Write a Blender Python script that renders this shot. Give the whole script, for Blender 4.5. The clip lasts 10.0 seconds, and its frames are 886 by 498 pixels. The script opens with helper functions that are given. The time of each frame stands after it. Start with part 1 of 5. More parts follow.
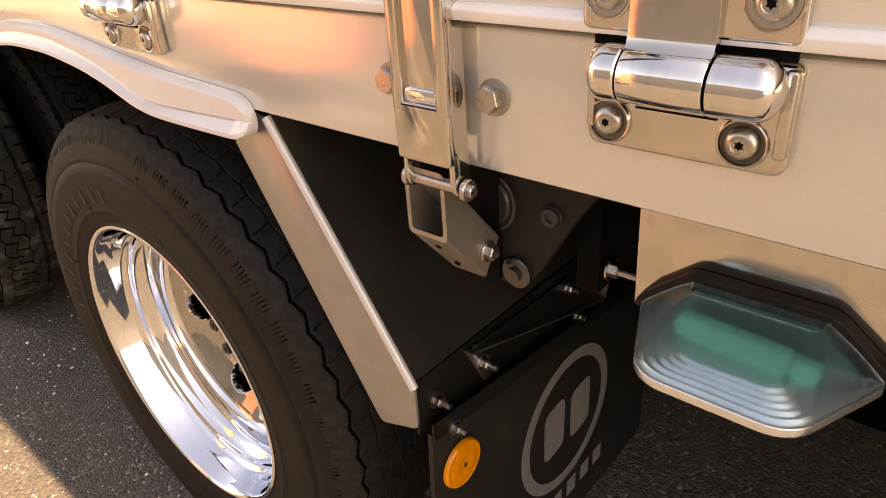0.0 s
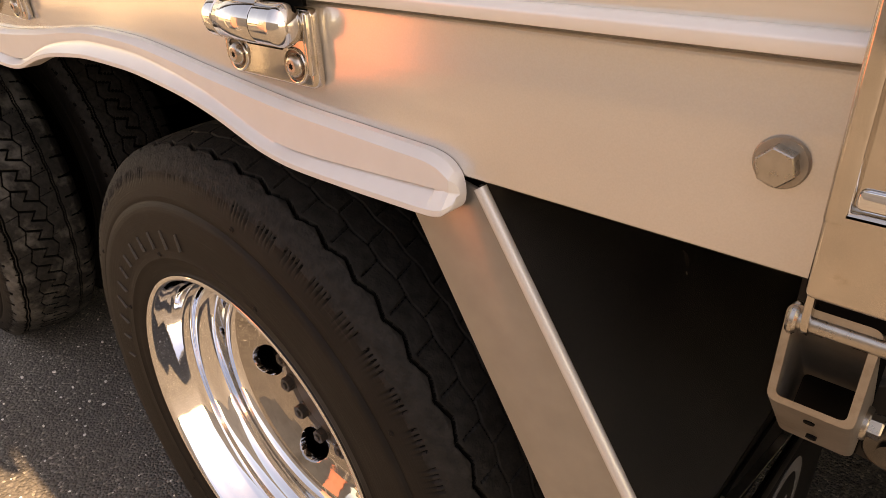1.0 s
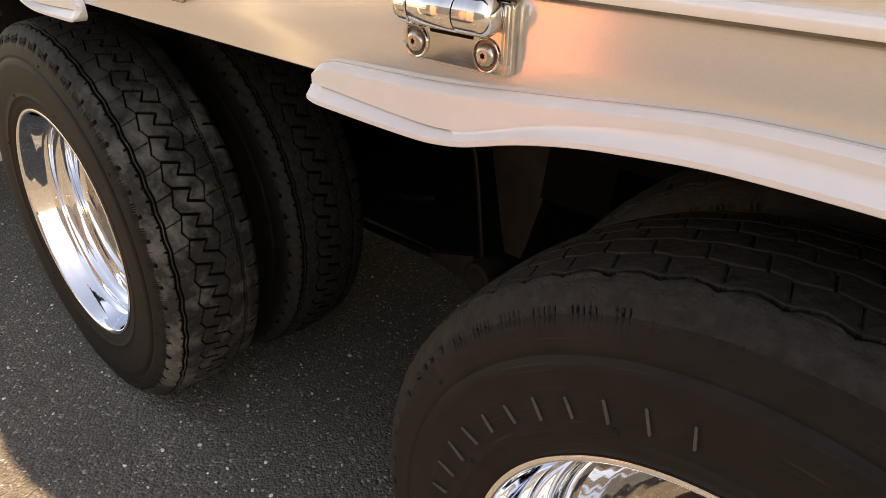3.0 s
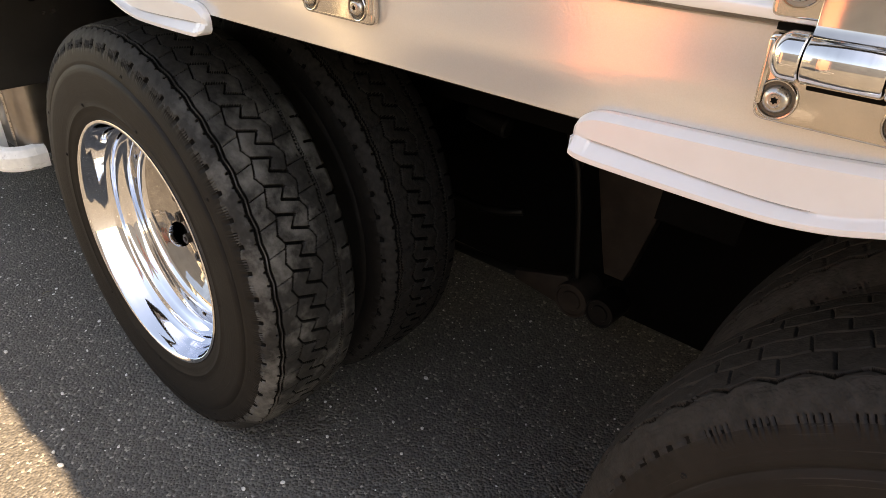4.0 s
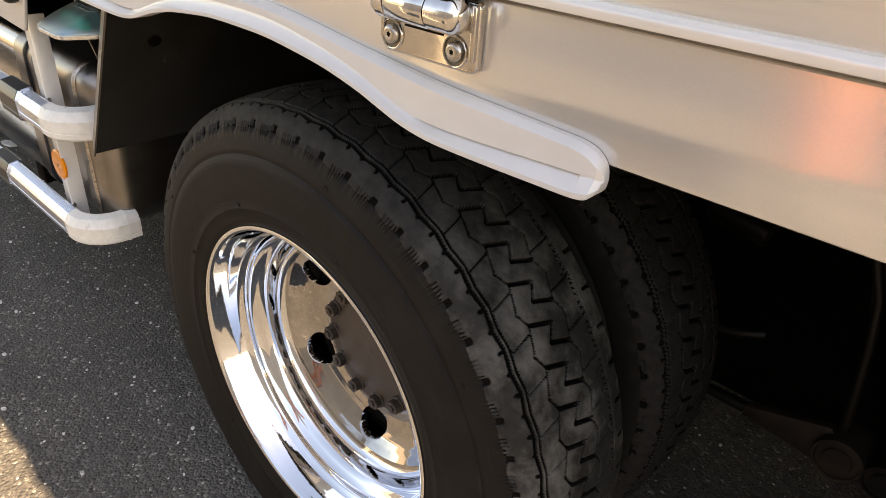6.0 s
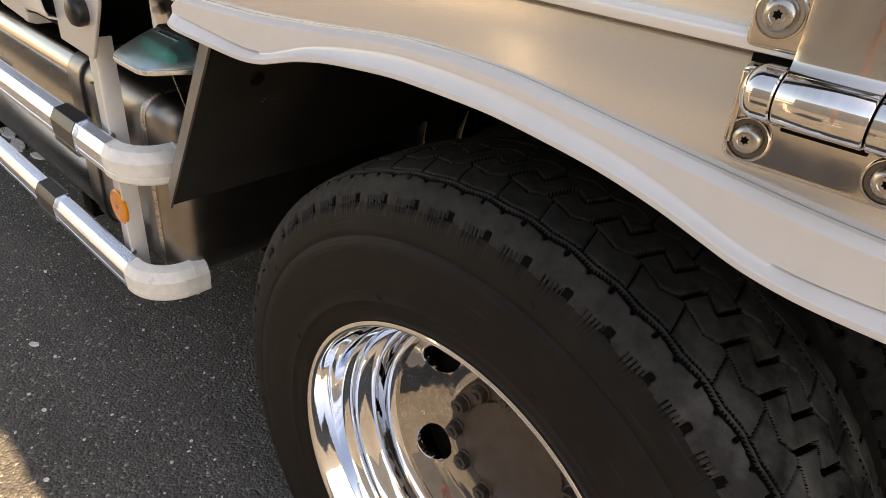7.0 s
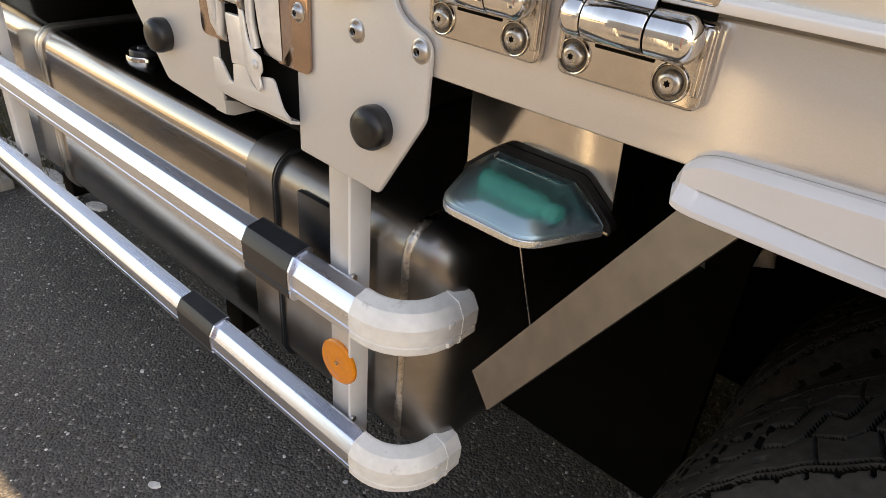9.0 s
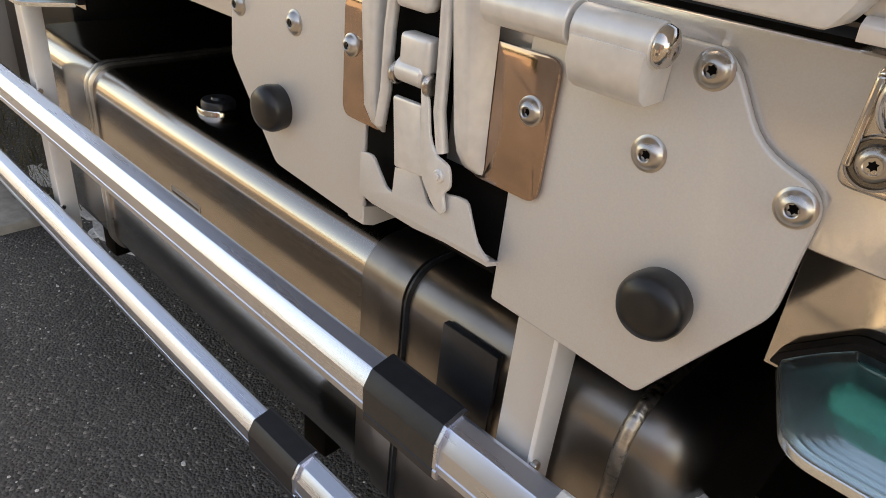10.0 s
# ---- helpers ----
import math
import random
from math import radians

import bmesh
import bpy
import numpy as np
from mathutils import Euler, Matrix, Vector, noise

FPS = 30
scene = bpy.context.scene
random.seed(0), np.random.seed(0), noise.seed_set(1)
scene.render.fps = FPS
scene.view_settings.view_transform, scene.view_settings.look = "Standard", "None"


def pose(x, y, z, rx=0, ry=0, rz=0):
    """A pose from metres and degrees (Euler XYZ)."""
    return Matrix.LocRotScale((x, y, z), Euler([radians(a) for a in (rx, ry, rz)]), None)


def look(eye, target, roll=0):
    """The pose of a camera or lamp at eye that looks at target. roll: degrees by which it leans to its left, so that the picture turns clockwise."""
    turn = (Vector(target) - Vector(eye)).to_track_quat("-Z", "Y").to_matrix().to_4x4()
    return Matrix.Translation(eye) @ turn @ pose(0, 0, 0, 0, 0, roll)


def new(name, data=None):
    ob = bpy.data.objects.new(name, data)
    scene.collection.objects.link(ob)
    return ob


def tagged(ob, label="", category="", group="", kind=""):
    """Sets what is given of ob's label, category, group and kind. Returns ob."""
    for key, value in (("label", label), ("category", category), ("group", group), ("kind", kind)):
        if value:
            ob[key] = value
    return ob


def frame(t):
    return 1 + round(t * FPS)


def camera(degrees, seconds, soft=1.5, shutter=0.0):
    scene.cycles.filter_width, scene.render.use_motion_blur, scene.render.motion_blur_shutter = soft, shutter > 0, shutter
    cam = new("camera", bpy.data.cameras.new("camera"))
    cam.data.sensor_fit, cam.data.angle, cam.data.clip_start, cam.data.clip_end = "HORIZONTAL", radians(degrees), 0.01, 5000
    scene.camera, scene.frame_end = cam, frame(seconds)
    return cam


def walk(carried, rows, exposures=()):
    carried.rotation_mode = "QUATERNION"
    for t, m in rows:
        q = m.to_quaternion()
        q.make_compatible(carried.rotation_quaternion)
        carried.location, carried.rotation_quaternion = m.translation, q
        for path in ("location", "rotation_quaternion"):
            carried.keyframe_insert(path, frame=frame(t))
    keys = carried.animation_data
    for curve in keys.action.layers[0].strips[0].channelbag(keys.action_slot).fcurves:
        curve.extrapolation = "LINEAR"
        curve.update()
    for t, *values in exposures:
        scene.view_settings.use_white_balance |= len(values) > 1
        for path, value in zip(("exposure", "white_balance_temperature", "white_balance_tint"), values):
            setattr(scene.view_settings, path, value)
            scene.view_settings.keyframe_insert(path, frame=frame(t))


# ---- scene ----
cam = camera(66.26, 10.0, soft=0.65)
# seconds, eye x y z, yaw, pitch, roll
PATH = [
    (0.0, -0.0044, 0.0097, 1.3125, 40.082, -28.901, 3.506),
    (0.5, -0.1749, 0.0661, 1.3213, 40.639, -28.741, 2.908),
    (1.0, -0.3141, 0.0553, 1.2975, 41.479, -28.456, 2.054),
    (1.5, -0.4965, -0.0465, 1.3132, 42.289, -28.121, 1.331),
    (2.0, -0.6407, -0.1086, 1.3165, 43.192, -27.909, 0.441),
    (2.5, -0.8498, -0.0717, 1.3059, 43.647, -27.972, -0.425),
    (2.7, -0.9255, -0.0583, 1.2995, 43.388, -28.175, -0.591),
    (3.8, -1.2689, -0.0983, 1.3082, 41.939, -29.832, -1.120),
    (4.0, -1.3353, -0.1278, 1.3151, 42.064, -30.000, -1.343),
    (4.5, -1.4985, -0.1238, 1.3162, 42.649, -29.863, -2.034),
    (5.0, -1.7198, -0.0328, 1.3313, 43.253, -30.124, -2.653),
    (5.2, -1.7752, -0.0178, 1.3347, 43.330, -30.193, -2.830),
    (6.3, -2.1099, -0.0852, 1.3186, 43.292, -30.304, -3.200),
    (6.5, -2.1735, -0.0784, 1.3164, 43.989, -30.235, -3.448),
    (7.0, -2.3698, -0.0465, 1.3149, 44.236, -30.476, -4.050),
    (7.5, -2.5631, -0.0046, 1.2880, 43.999, -30.678, -4.631),
    (8.0, -2.7533, -0.0031, 1.2836, 43.407, -30.996, -4.770),
    (8.5, -2.9393, -0.0962, 1.3007, 42.753, -31.043, -4.389),
    (9.0, -3.1137, -0.0833, 1.3100, 42.492, -31.312, -4.140),
    (9.5, -3.3454, -0.0061, 1.2962, 43.510, -30.710, -4.554),
    (10.0, -3.4772, 0.0066, 1.2802, 44.667, -29.974, -5.656),
]
walk(cam, [(t, pose(x, y, z, 90 + pitch, roll, yaw)) for t, x, y, z, yaw, pitch, roll in PATH],
     exposures=[(0.0, 1.84, 17500, 29), (1.0, 1.56, 17300, 29), (2.5, 1.63, 14600, 23), (4.5, 2.02, 11600, 18), (7.0, 1.60, 12300, 19), (8.6, 1.76, 11600, 18), (10.0, 1.43, 11300, 18)])

# ---- light ----
world = bpy.data.worlds.new("sky")
scene.world = world
world.use_nodes = True
wn = world.node_tree
sky = wn.nodes.new("ShaderNodeTexSky")
sky.sky_type = "NISHITA"
sky.sun_disc = False
sky.dust_density, sky.ozone_density = 0.4, 1.6
SUN_TO = Vector((0.75, 0.06, 1.0)).normalized()      # towards the sun
sky.sun_elevation = math.asin(SUN_TO.z)
sky.sun_rotation = math.atan2(SUN_TO.x, SUN_TO.y)
wn.links.new(sky.outputs[0], wn.nodes["Background"].inputs[0])
wn.nodes["Background"].inputs[1].default_value = 0.15
sun = new("sun", bpy.data.lights.new("sun", "SUN"))
sun.data.energy, sun.data.angle, sun.data.color = 4.1, radians(0.6), (1.0, 0.93, 0.82)
sun.matrix_world = look((0, 0, 10), Vector((0, 0, 10)) - SUN_TO)


# ---- materials ----
def material(name, color, rough=0.5, metal=0.0, vary=0.0, scale=20.0, bump=0.0, bump_scale=200.0,
             stretch=(1, 1, 1), tint=None, rough_vary=0.0, coat=0.0, detail=4.0, dirt=None, dirt_scale=3.0, dirt_from=0.55, spec=0.5):
    m = bpy.data.materials.new(name)
    m.use_nodes = True
    nt = m.node_tree
    b = nt.nodes["Principled BSDF"]
    L = nt.links.new
    tc = nt.nodes.new("ShaderNodeTexCoord")
    mp = nt.nodes.new("ShaderNodeMapping")
    mp.inputs["Scale"].default_value = stretch
    L(tc.outputs["Object"], mp.inputs[0])
    b.inputs["Roughness"].default_value = rough
    b.inputs["Metallic"].default_value = metal
    b.inputs["Specular IOR Level"].default_value = spec
    if coat:
        b.inputs["Coat Weight"].default_value = coat
        b.inputs["Coat Roughness"].default_value = 0.05
        b.inputs["Coat IOR"].default_value = 1.6
    col = None
    if vary or tint:
        n = nt.nodes.new("ShaderNodeTexNoise")
        n.inputs["Scale"].default_value, n.inputs["Detail"].default_value = scale, detail
        L(mp.outputs[0], n.inputs["Vector"])
        r = nt.nodes.new("ShaderNodeValToRGB")
        other = tint or [c * (1 + vary) for c in color]
        r.color_ramp.elements[0].color = (*[max(0.0, c * (1 - vary)) for c in color], 1)
        r.color_ramp.elements[1].color = (*[min(1.0, c) for c in other], 1)
        r.color_ramp.elements[0].position, r.color_ramp.elements[1].position = 0.3, 0.7
        L(n.outputs["Fac"], r.inputs[0])
        col = r.outputs[0]
        if rough_vary:
            mr = nt.nodes.new("ShaderNodeMapRange")
            mr.inputs[3].default_value, mr.inputs[4].default_value = max(0.02, rough - rough_vary), rough + rough_vary
            L(n.outputs["Fac"], mr.inputs[0])
            L(mr.outputs[0], b.inputs["Roughness"])
    if dirt:
        n2 = nt.nodes.new("ShaderNodeTexNoise")
        n2.inputs["Scale"].default_value, n2.inputs["Detail"].default_value, n2.inputs["Roughness"].default_value = dirt_scale, 8, 0.65
        L(tc.outputs["Object"], n2.inputs["Vector"])
        r2 = nt.nodes.new("ShaderNodeMapRange")
        r2.inputs[1].default_value, r2.inputs[2].default_value = dirt_from, dirt_from + 0.18
        L(n2.outputs["Fac"], r2.inputs[0])
        mx = nt.nodes.new("ShaderNodeMix")
        mx.data_type = "RGBA"
        L(r2.outputs[0], mx.inputs["Factor"])
        if col:
            L(col, mx.inputs["A"])
        else:
            mx.inputs["A"].default_value = (*color, 1)
        mx.inputs["B"].default_value = (*dirt, 1)
        col = mx.outputs["Result"]
    if col:
        L(col, b.inputs["Base Color"])
    else:
        b.inputs["Base Color"].default_value = (*color, 1)
    if bump:
        n3 = nt.nodes.new("ShaderNodeTexNoise")
        n3.inputs["Scale"].default_value, n3.inputs["Detail"].default_value = bump_scale, 6
        L(mp.outputs[0], n3.inputs["Vector"])
        bp = nt.nodes.new("ShaderNodeBump")
        bp.inputs["Strength"].default_value, bp.inputs["Distance"].default_value = 1.0, bump
        L(n3.outputs["Fac"], bp.inputs["Height"])
        L(bp.outputs[0], b.inputs["Normal"])
        if coat:
            L(bp.outputs[0], b.inputs["Coat Normal"])
    return m


PAINT = material("silver_white_paint", (0.73, 0.70, 0.67), 0.19, 0.55, vary=0.03, scale=900, coat=1.0, bump=0.00009, bump_scale=300, dirt=(0.66, 0.62, 0.58), dirt_scale=5, dirt_from=0.64)
PAINT_TRIM = material("white_trim_paint", (0.74, 0.73, 0.735), 0.34, 0.15, vary=0.02, scale=40, bump=0.00005, bump_scale=500, coat=0.2)
# lighter copy of the trim paint that carries edge highlights in its colour
PAINT_LIP = material("lip_highlight_paint", (0.88, 0.87, 0.86), 0.30, 0.15, vary=0.02, scale=40, bump=0.00005, bump_scale=500, coat=0.3)
GATE = material("gate_aluminium_paint", (0.82, 0.79, 0.74), 0.28, 0.5, vary=0.03, scale=60, stretch=(0.2, 1, 3), coat=0.4, bump=0.00006, bump_scale=300)
CHROME = material("chrome", (0.80, 0.83, 0.88), 0.040, 1.0, vary=0.03, scale=30, rough_vary=0.02, bump=0.0004, bump_scale=12)
KNUCKLE = material("brushed_chrome", (0.74, 0.73, 0.72), 0.09, 1.0, vary=0.08, scale=120, stretch=(1, 0.05, 0.05), rough_vary=0.04, bump=0.00008, bump_scale=260, dirt=(0.42, 0.36, 0.31), dirt_scale=70, dirt_from=0.66)
# darker chrome: the disc's dark reflections are put into its base colour
DISC = material("dark_chrome_disc", (0.45, 0.44, 0.44), 0.05, 1.0, vary=0.12, scale=26, rough_vary=0.03, bump=0.0006, bump_scale=16, dirt=(0.26, 0.24, 0.23), dirt_scale=14, dirt_from=0.60)
POLISHED = material("polished_stainless", (0.62, 0.58, 0.54), 0.13, 1.0, vary=0.06, scale=40, rough_vary=0.06, bump=0.00004, bump_scale=120, dirt=(0.45, 0.38, 0.31), dirt_scale=60, dirt_from=0.60)
STAINLESS = material("brushed_stainless", (0.55, 0.53, 0.51), 0.30, 1.0, vary=0.12, scale=60, stretch=(0.06, 1, 1), rough_vary=0.08, bump=0.00004, bump_scale=300)
TANK = material("tank_stainless", (0.44, 0.41, 0.38), 0.17, 1.0, vary=0.10, scale=30, stretch=(0.08, 1, 1), rough_vary=0.05, bump=0.00003, bump_scale=120)
WELD = material("weld_bead_metal", (0.50, 0.46, 0.42), 0.30, 1.0, vary=0.25, scale=160, stretch=(0.3, 1, 1), rough_vary=0.1, bump=0.0012, bump_scale=160)
TANK_END = material("dark_tank_end", (0.30, 0.275, 0.255), 0.34, 1.0, vary=0.12, scale=20, rough_vary=0.06, bump=0.00004, bump_scale=120)
GUARD = material("guard_stainless", (0.15, 0.14, 0.13), 0.24, 0.85, vary=0.14, scale=14, rough_vary=0.08, bump=0.00004, bump_scale=200, dirt=(0.055, 0.05, 0.046), dirt_scale=6, dirt_from=0.54)
ALU = material("anodised_aluminium", (0.70, 0.77, 0.90), 0.28, 1.0, vary=0.04, scale=50, stretch=(0.05, 1, 1), rough_vary=0.06, bump=0.00003, bump_scale=300)
ALU_WORN = material("scuffed_aluminium_casting", (0.93, 0.92, 0.88), 0.38, 0.05, vary=0.06, scale=60, bump=0.0001, bump_scale=250, dirt=(0.34, 0.32, 0.30), dirt_scale=30, dirt_from=0.62)
STEEL = material("zinc_steel", (0.50, 0.47, 0.44), 0.28, 1.0, vary=0.12, scale=120, rough_vary=0.08, dirt=(0.22, 0.18, 0.15), dirt_scale=80, dirt_from=0.58)
PLATE = material("silver_plate_paint", (0.69, 0.675, 0.655), 0.38, 0.3, vary=0.03, scale=700, bump=0.00005, bump_scale=400, coat=0.25)
BRACKET = material("worn_zinc_bracket", (0.42, 0.375, 0.33), 0.42, 0.8, vary=0.12, scale=60, bump=0.0001, bump_scale=200, dirt=(0.28, 0.23, 0.19), dirt_scale=30, dirt_from=0.52)
# brown base colour paints what the polished plates reflect
REFLECT_BROWN = material("reflect_brown_stainless", (0.45, 0.33, 0.27), 0.10, 1.0, vary=0.12, scale=30, rough_vary=0.06, bump=0.00004, bump_scale=150)
STAY_REAR = material("grey_stay_paint", (0.36, 0.335, 0.31), 0.36, 0.6, vary=0.06, scale=40, bump=0.00005, bump_scale=300, coat=0.2)
STAY = material("dull_stay_steel", (0.21, 0.19, 0.175), 0.40, 0.9, vary=0.12, scale=30, bump=0.00006, bump_scale=200)
CAP = material("matt_black_plastic", (0.014, 0.0125, 0.012), 0.62, spec=0.25, vary=0.2, scale=60)
LATCH = material("cast_aluminium", (0.82, 0.81, 0.79), 0.34, 0.35, vary=0.06, scale=80, bump=0.00008, bump_scale=300)
RUBBER = material("tyre_rubber", (0.0088, 0.0076, 0.0070), 0.62, spec=0.22, vary=0.2, scale=30, bump=0.00008, bump_scale=260, dirt=(0.0145, 0.0126, 0.0112), dirt_scale=9, dirt_from=0.52)
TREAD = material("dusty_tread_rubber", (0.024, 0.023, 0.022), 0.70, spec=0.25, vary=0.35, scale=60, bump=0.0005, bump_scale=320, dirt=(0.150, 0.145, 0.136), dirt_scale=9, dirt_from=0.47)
# darker tread copy: worn rubber with the wheel wells' shade in its colour
TREAD_DARK = material("worn_shaded_tread_rubber", (0.021, 0.0195, 0.0185), 0.7, spec=0.22, vary=0.35, scale=70, bump=0.0010, bump_scale=240, dirt=(0.040, 0.037, 0.035), dirt_scale=30, dirt_from=0.60)
RUBBER_BAR = material("scuffed_rubber", (0.060, 0.054, 0.049), 0.7, vary=0.2, scale=60)
# dark colour that stands for the shade inside the trim grooves
TRIM_GROOVE_SHADE = material("trim_groove_shade", (0.05, 0.045, 0.042), 0.8, vary=0.3, scale=60)
# dust-free rubber, made near-black to carry the grooves' shade in its colour
GROOVE = material("clean_shaded_groove_rubber", (0.005, 0.0045, 0.004), 0.85, spec=0.1, vary=0.2, scale=80)
RUBBER_SMOOTH = material("moulded_rubber", (0.011, 0.011, 0.012), 0.34, vary=0.2, scale=60, bump=0.00004, bump_scale=300)
FLAP = material("mudflap_rubber", (0.011, 0.0105, 0.0105), 0.55, spec=0.3, vary=0.25, scale=20, bump=0.0001, bump_scale=150, dirt=(0.024, 0.022, 0.020), dirt_scale=8)
EMBLEM = material("grey_emblem_print", (0.16, 0.16, 0.17), 0.5, vary=0.1, scale=50)
# near-black chassis paint; also stands for shade in gaps and under the body
BLACK = material("black_chassis_and_shade", (0.0022, 0.0020, 0.0019), 0.8, spec=0.12, vary=0.3, scale=15, bump=0.0001, bump_scale=90, dirt=(0.005, 0.0043, 0.0036), dirt_scale=6)
DARK = material("dark_painted_steel", (0.0075, 0.0068, 0.0062), 0.40, spec=0.25, vary=0.3, scale=25, bump=0.0001, bump_scale=120, dirt=(0.018, 0.0155, 0.013), dirt_scale=12, dirt_from=0.58)
PLASTIC = material("black_plastic", (0.022, 0.024, 0.028), 0.32, vary=0.15, scale=60, bump=0.00005, bump_scale=400)
RUST = material("brown_dusty_black_steel", (0.022, 0.016, 0.012), 0.6, spec=0.3, vary=0.35, scale=18, bump=0.0002, bump_scale=90, dirt=(0.034, 0.026, 0.020), dirt_scale=9, dirt_from=0.5)
HUB = material("dusty_hub_paint", (0.085, 0.063, 0.050), 0.52, 0.2, vary=0.18, scale=30, bump=0.0002, bump_scale=150, dirt=(0.075, 0.055, 0.043), dirt_scale=25)
HUB_BOLT = material("rusty_bolt", (0.085, 0.070, 0.060), 0.45, 0.6, vary=0.3, scale=120, bump=0.0002, bump_scale=300, dirt=(0.12, 0.07, 0.045), dirt_scale=90)
AMBER = material("amber_reflector", (0.95, 0.27, 0.008), 0.25, vary=0.08, scale=150, coat=0.5, bump=0.0002, bump_scale=500)
GREEN = material("green_lamp_cover", (0.0, 0.50, 0.38), 0.35, vary=0.1, scale=80)
LAMP_BOWL = material("lamp_bowl", (0.05, 0.15, 0.15), 0.25, 0.3, vary=0.12, scale=40)
LAMP_SILVER = material("lamp_reflector", (0.58, 0.68, 0.72), 0.20, 0.8, vary=0.08, scale=60)
LAMP_RIM = material("lamp_rim_chrome", (0.80, 0.84, 0.84), 0.22, 0.85, vary=0.05, scale=60)
PAPER = material("worn_label", (0.72, 0.67, 0.58), 0.6, vary=0.1, scale=60)
INK = material("label_ink", (0.12, 0.11, 0.10), 0.6)
STONE = material("pale_grit", (0.86, 0.84, 0.80), 0.8, vary=0.3, scale=90)
KERB = material("kerb_concrete", (0.42, 0.40, 0.36), 0.85, vary=0.2, scale=25, bump=0.002, bump_scale=60)
GRASS = material("dry_grass", (0.10, 0.10, 0.035), 0.7, vary=0.5, scale=8, tint=(0.26, 0.21, 0.10))
DARK_BANK = material("dark_bank", (0.030, 0.034, 0.016), 0.9, vary=0.6, scale=6, bump=0.03, bump_scale=12, tint=(0.09, 0.10, 0.045))
WALL_TAN = material("tan_render", (0.46, 0.40, 0.32), 0.9, vary=0.1, scale=2, bump=0.002, bump_scale=30)
RED = material("salmon_red_paint", (0.74, 0.29, 0.21), 0.45, vary=0.08, scale=5)
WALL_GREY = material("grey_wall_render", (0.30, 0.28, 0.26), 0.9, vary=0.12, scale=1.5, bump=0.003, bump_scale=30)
CREAM = material("cream_paint", (0.92, 0.86, 0.72), 0.35, vary=0.06, scale=5)

# faint concentric scuffs and moulding marks on the tyre sides
rn = RUBBER.node_tree
rb = rn.nodes["Principled BSDF"]
rtc = rn.nodes.new("ShaderNodeTexCoord")
rsx = rn.nodes.new("ShaderNodeSeparateXYZ")
rn.links.new(rtc.outputs["Object"], rsx.inputs[0])
rad = rn.nodes.new("ShaderNodeCombineXYZ")
rn.links.new(rsx.outputs[0], rad.inputs[0])
rn.links.new(rsx.outputs[2], rad.inputs[1])
rlen = rn.nodes.new("ShaderNodeVectorMath")
rlen.operation = "LENGTH"
rn.links.new(rad.outputs[0], rlen.inputs[0])
ran = rn.nodes.new("ShaderNodeMath")
ran.operation = "ARCTAN2"
rn.links.new(rsx.outputs[0], ran.inputs[0])
rn.links.new(rsx.outputs[2], ran.inputs[1])
rcm = rn.nodes.new("ShaderNodeCombineXYZ")
rsc = rn.nodes.new("ShaderNodeMath")
rsc.operation, rsc.inputs[1].default_value = "MULTIPLY", 240.0
rn.links.new(rlen.outputs["Value"], rsc.inputs[0])
rsa = rn.nodes.new("ShaderNodeMath")
rsa.operation, rsa.inputs[1].default_value = "MULTIPLY", 2.6
rn.links.new(ran.outputs[0], rsa.inputs[0])
rn.links.new(rsc.outputs[0], rcm.inputs[0])
rn.links.new(rsa.outputs[0], rcm.inputs[1])
rno = rn.nodes.new("ShaderNodeTexNoise")
rno.inputs["Scale"].default_value, rno.inputs["Detail"].default_value, rno.inputs["Roughness"].default_value = 1.0, 6, 0.65
rn.links.new(rcm.outputs[0], rno.inputs["Vector"])
rmr = rn.nodes.new("ShaderNodeMapRange")
rmr.inputs[1].default_value, rmr.inputs[2].default_value, rmr.inputs[3].default_value, rmr.inputs[4].default_value = 0.60, 0.80, 0.0, 0.7
rn.links.new(rno.outputs["Fac"], rmr.inputs[0])
rmx = rn.nodes.new("ShaderNodeMix")
rmx.data_type = "RGBA"
rmx.inputs["B"].default_value = (0.062, 0.056, 0.051, 1)
rn.links.new(rb.inputs["Base Color"].links[0].from_socket, rmx.inputs["A"])
rn.links.new(rmr.outputs[0], rmx.inputs["Factor"])
rn.links.new(rmx.outputs["Result"], rb.inputs["Base Color"])
rbp = rn.nodes.new("ShaderNodeBump")
rbp.inputs["Strength"].default_value, rbp.inputs["Distance"].default_value = 1.0, 0.0006
rn.links.new(rno.outputs["Fac"], rbp.inputs["Height"])
rn.links.new(rb.inputs["Normal"].links[0].from_socket, rbp.inputs["Normal"])
rn.links.new(rbp.outputs[0], rb.inputs["Normal"])

# rear-facing tread: pale scuffs plus its stronger light in the colour; the rest is nearly clean and kept dark as arch
# shade
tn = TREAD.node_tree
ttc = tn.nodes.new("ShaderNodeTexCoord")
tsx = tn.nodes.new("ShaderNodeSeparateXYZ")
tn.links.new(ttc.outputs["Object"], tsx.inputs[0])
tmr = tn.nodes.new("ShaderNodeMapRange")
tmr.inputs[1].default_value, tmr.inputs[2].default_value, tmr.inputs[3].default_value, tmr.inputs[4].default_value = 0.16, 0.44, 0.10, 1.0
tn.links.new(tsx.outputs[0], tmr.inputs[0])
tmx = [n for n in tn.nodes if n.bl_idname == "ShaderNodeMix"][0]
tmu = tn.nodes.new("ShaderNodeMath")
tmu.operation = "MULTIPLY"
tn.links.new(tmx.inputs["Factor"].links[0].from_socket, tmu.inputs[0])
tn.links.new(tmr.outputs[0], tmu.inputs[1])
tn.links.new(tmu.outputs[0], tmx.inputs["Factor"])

GLASS = bpy.data.materials.new("clear_lens")
GLASS.use_nodes = True
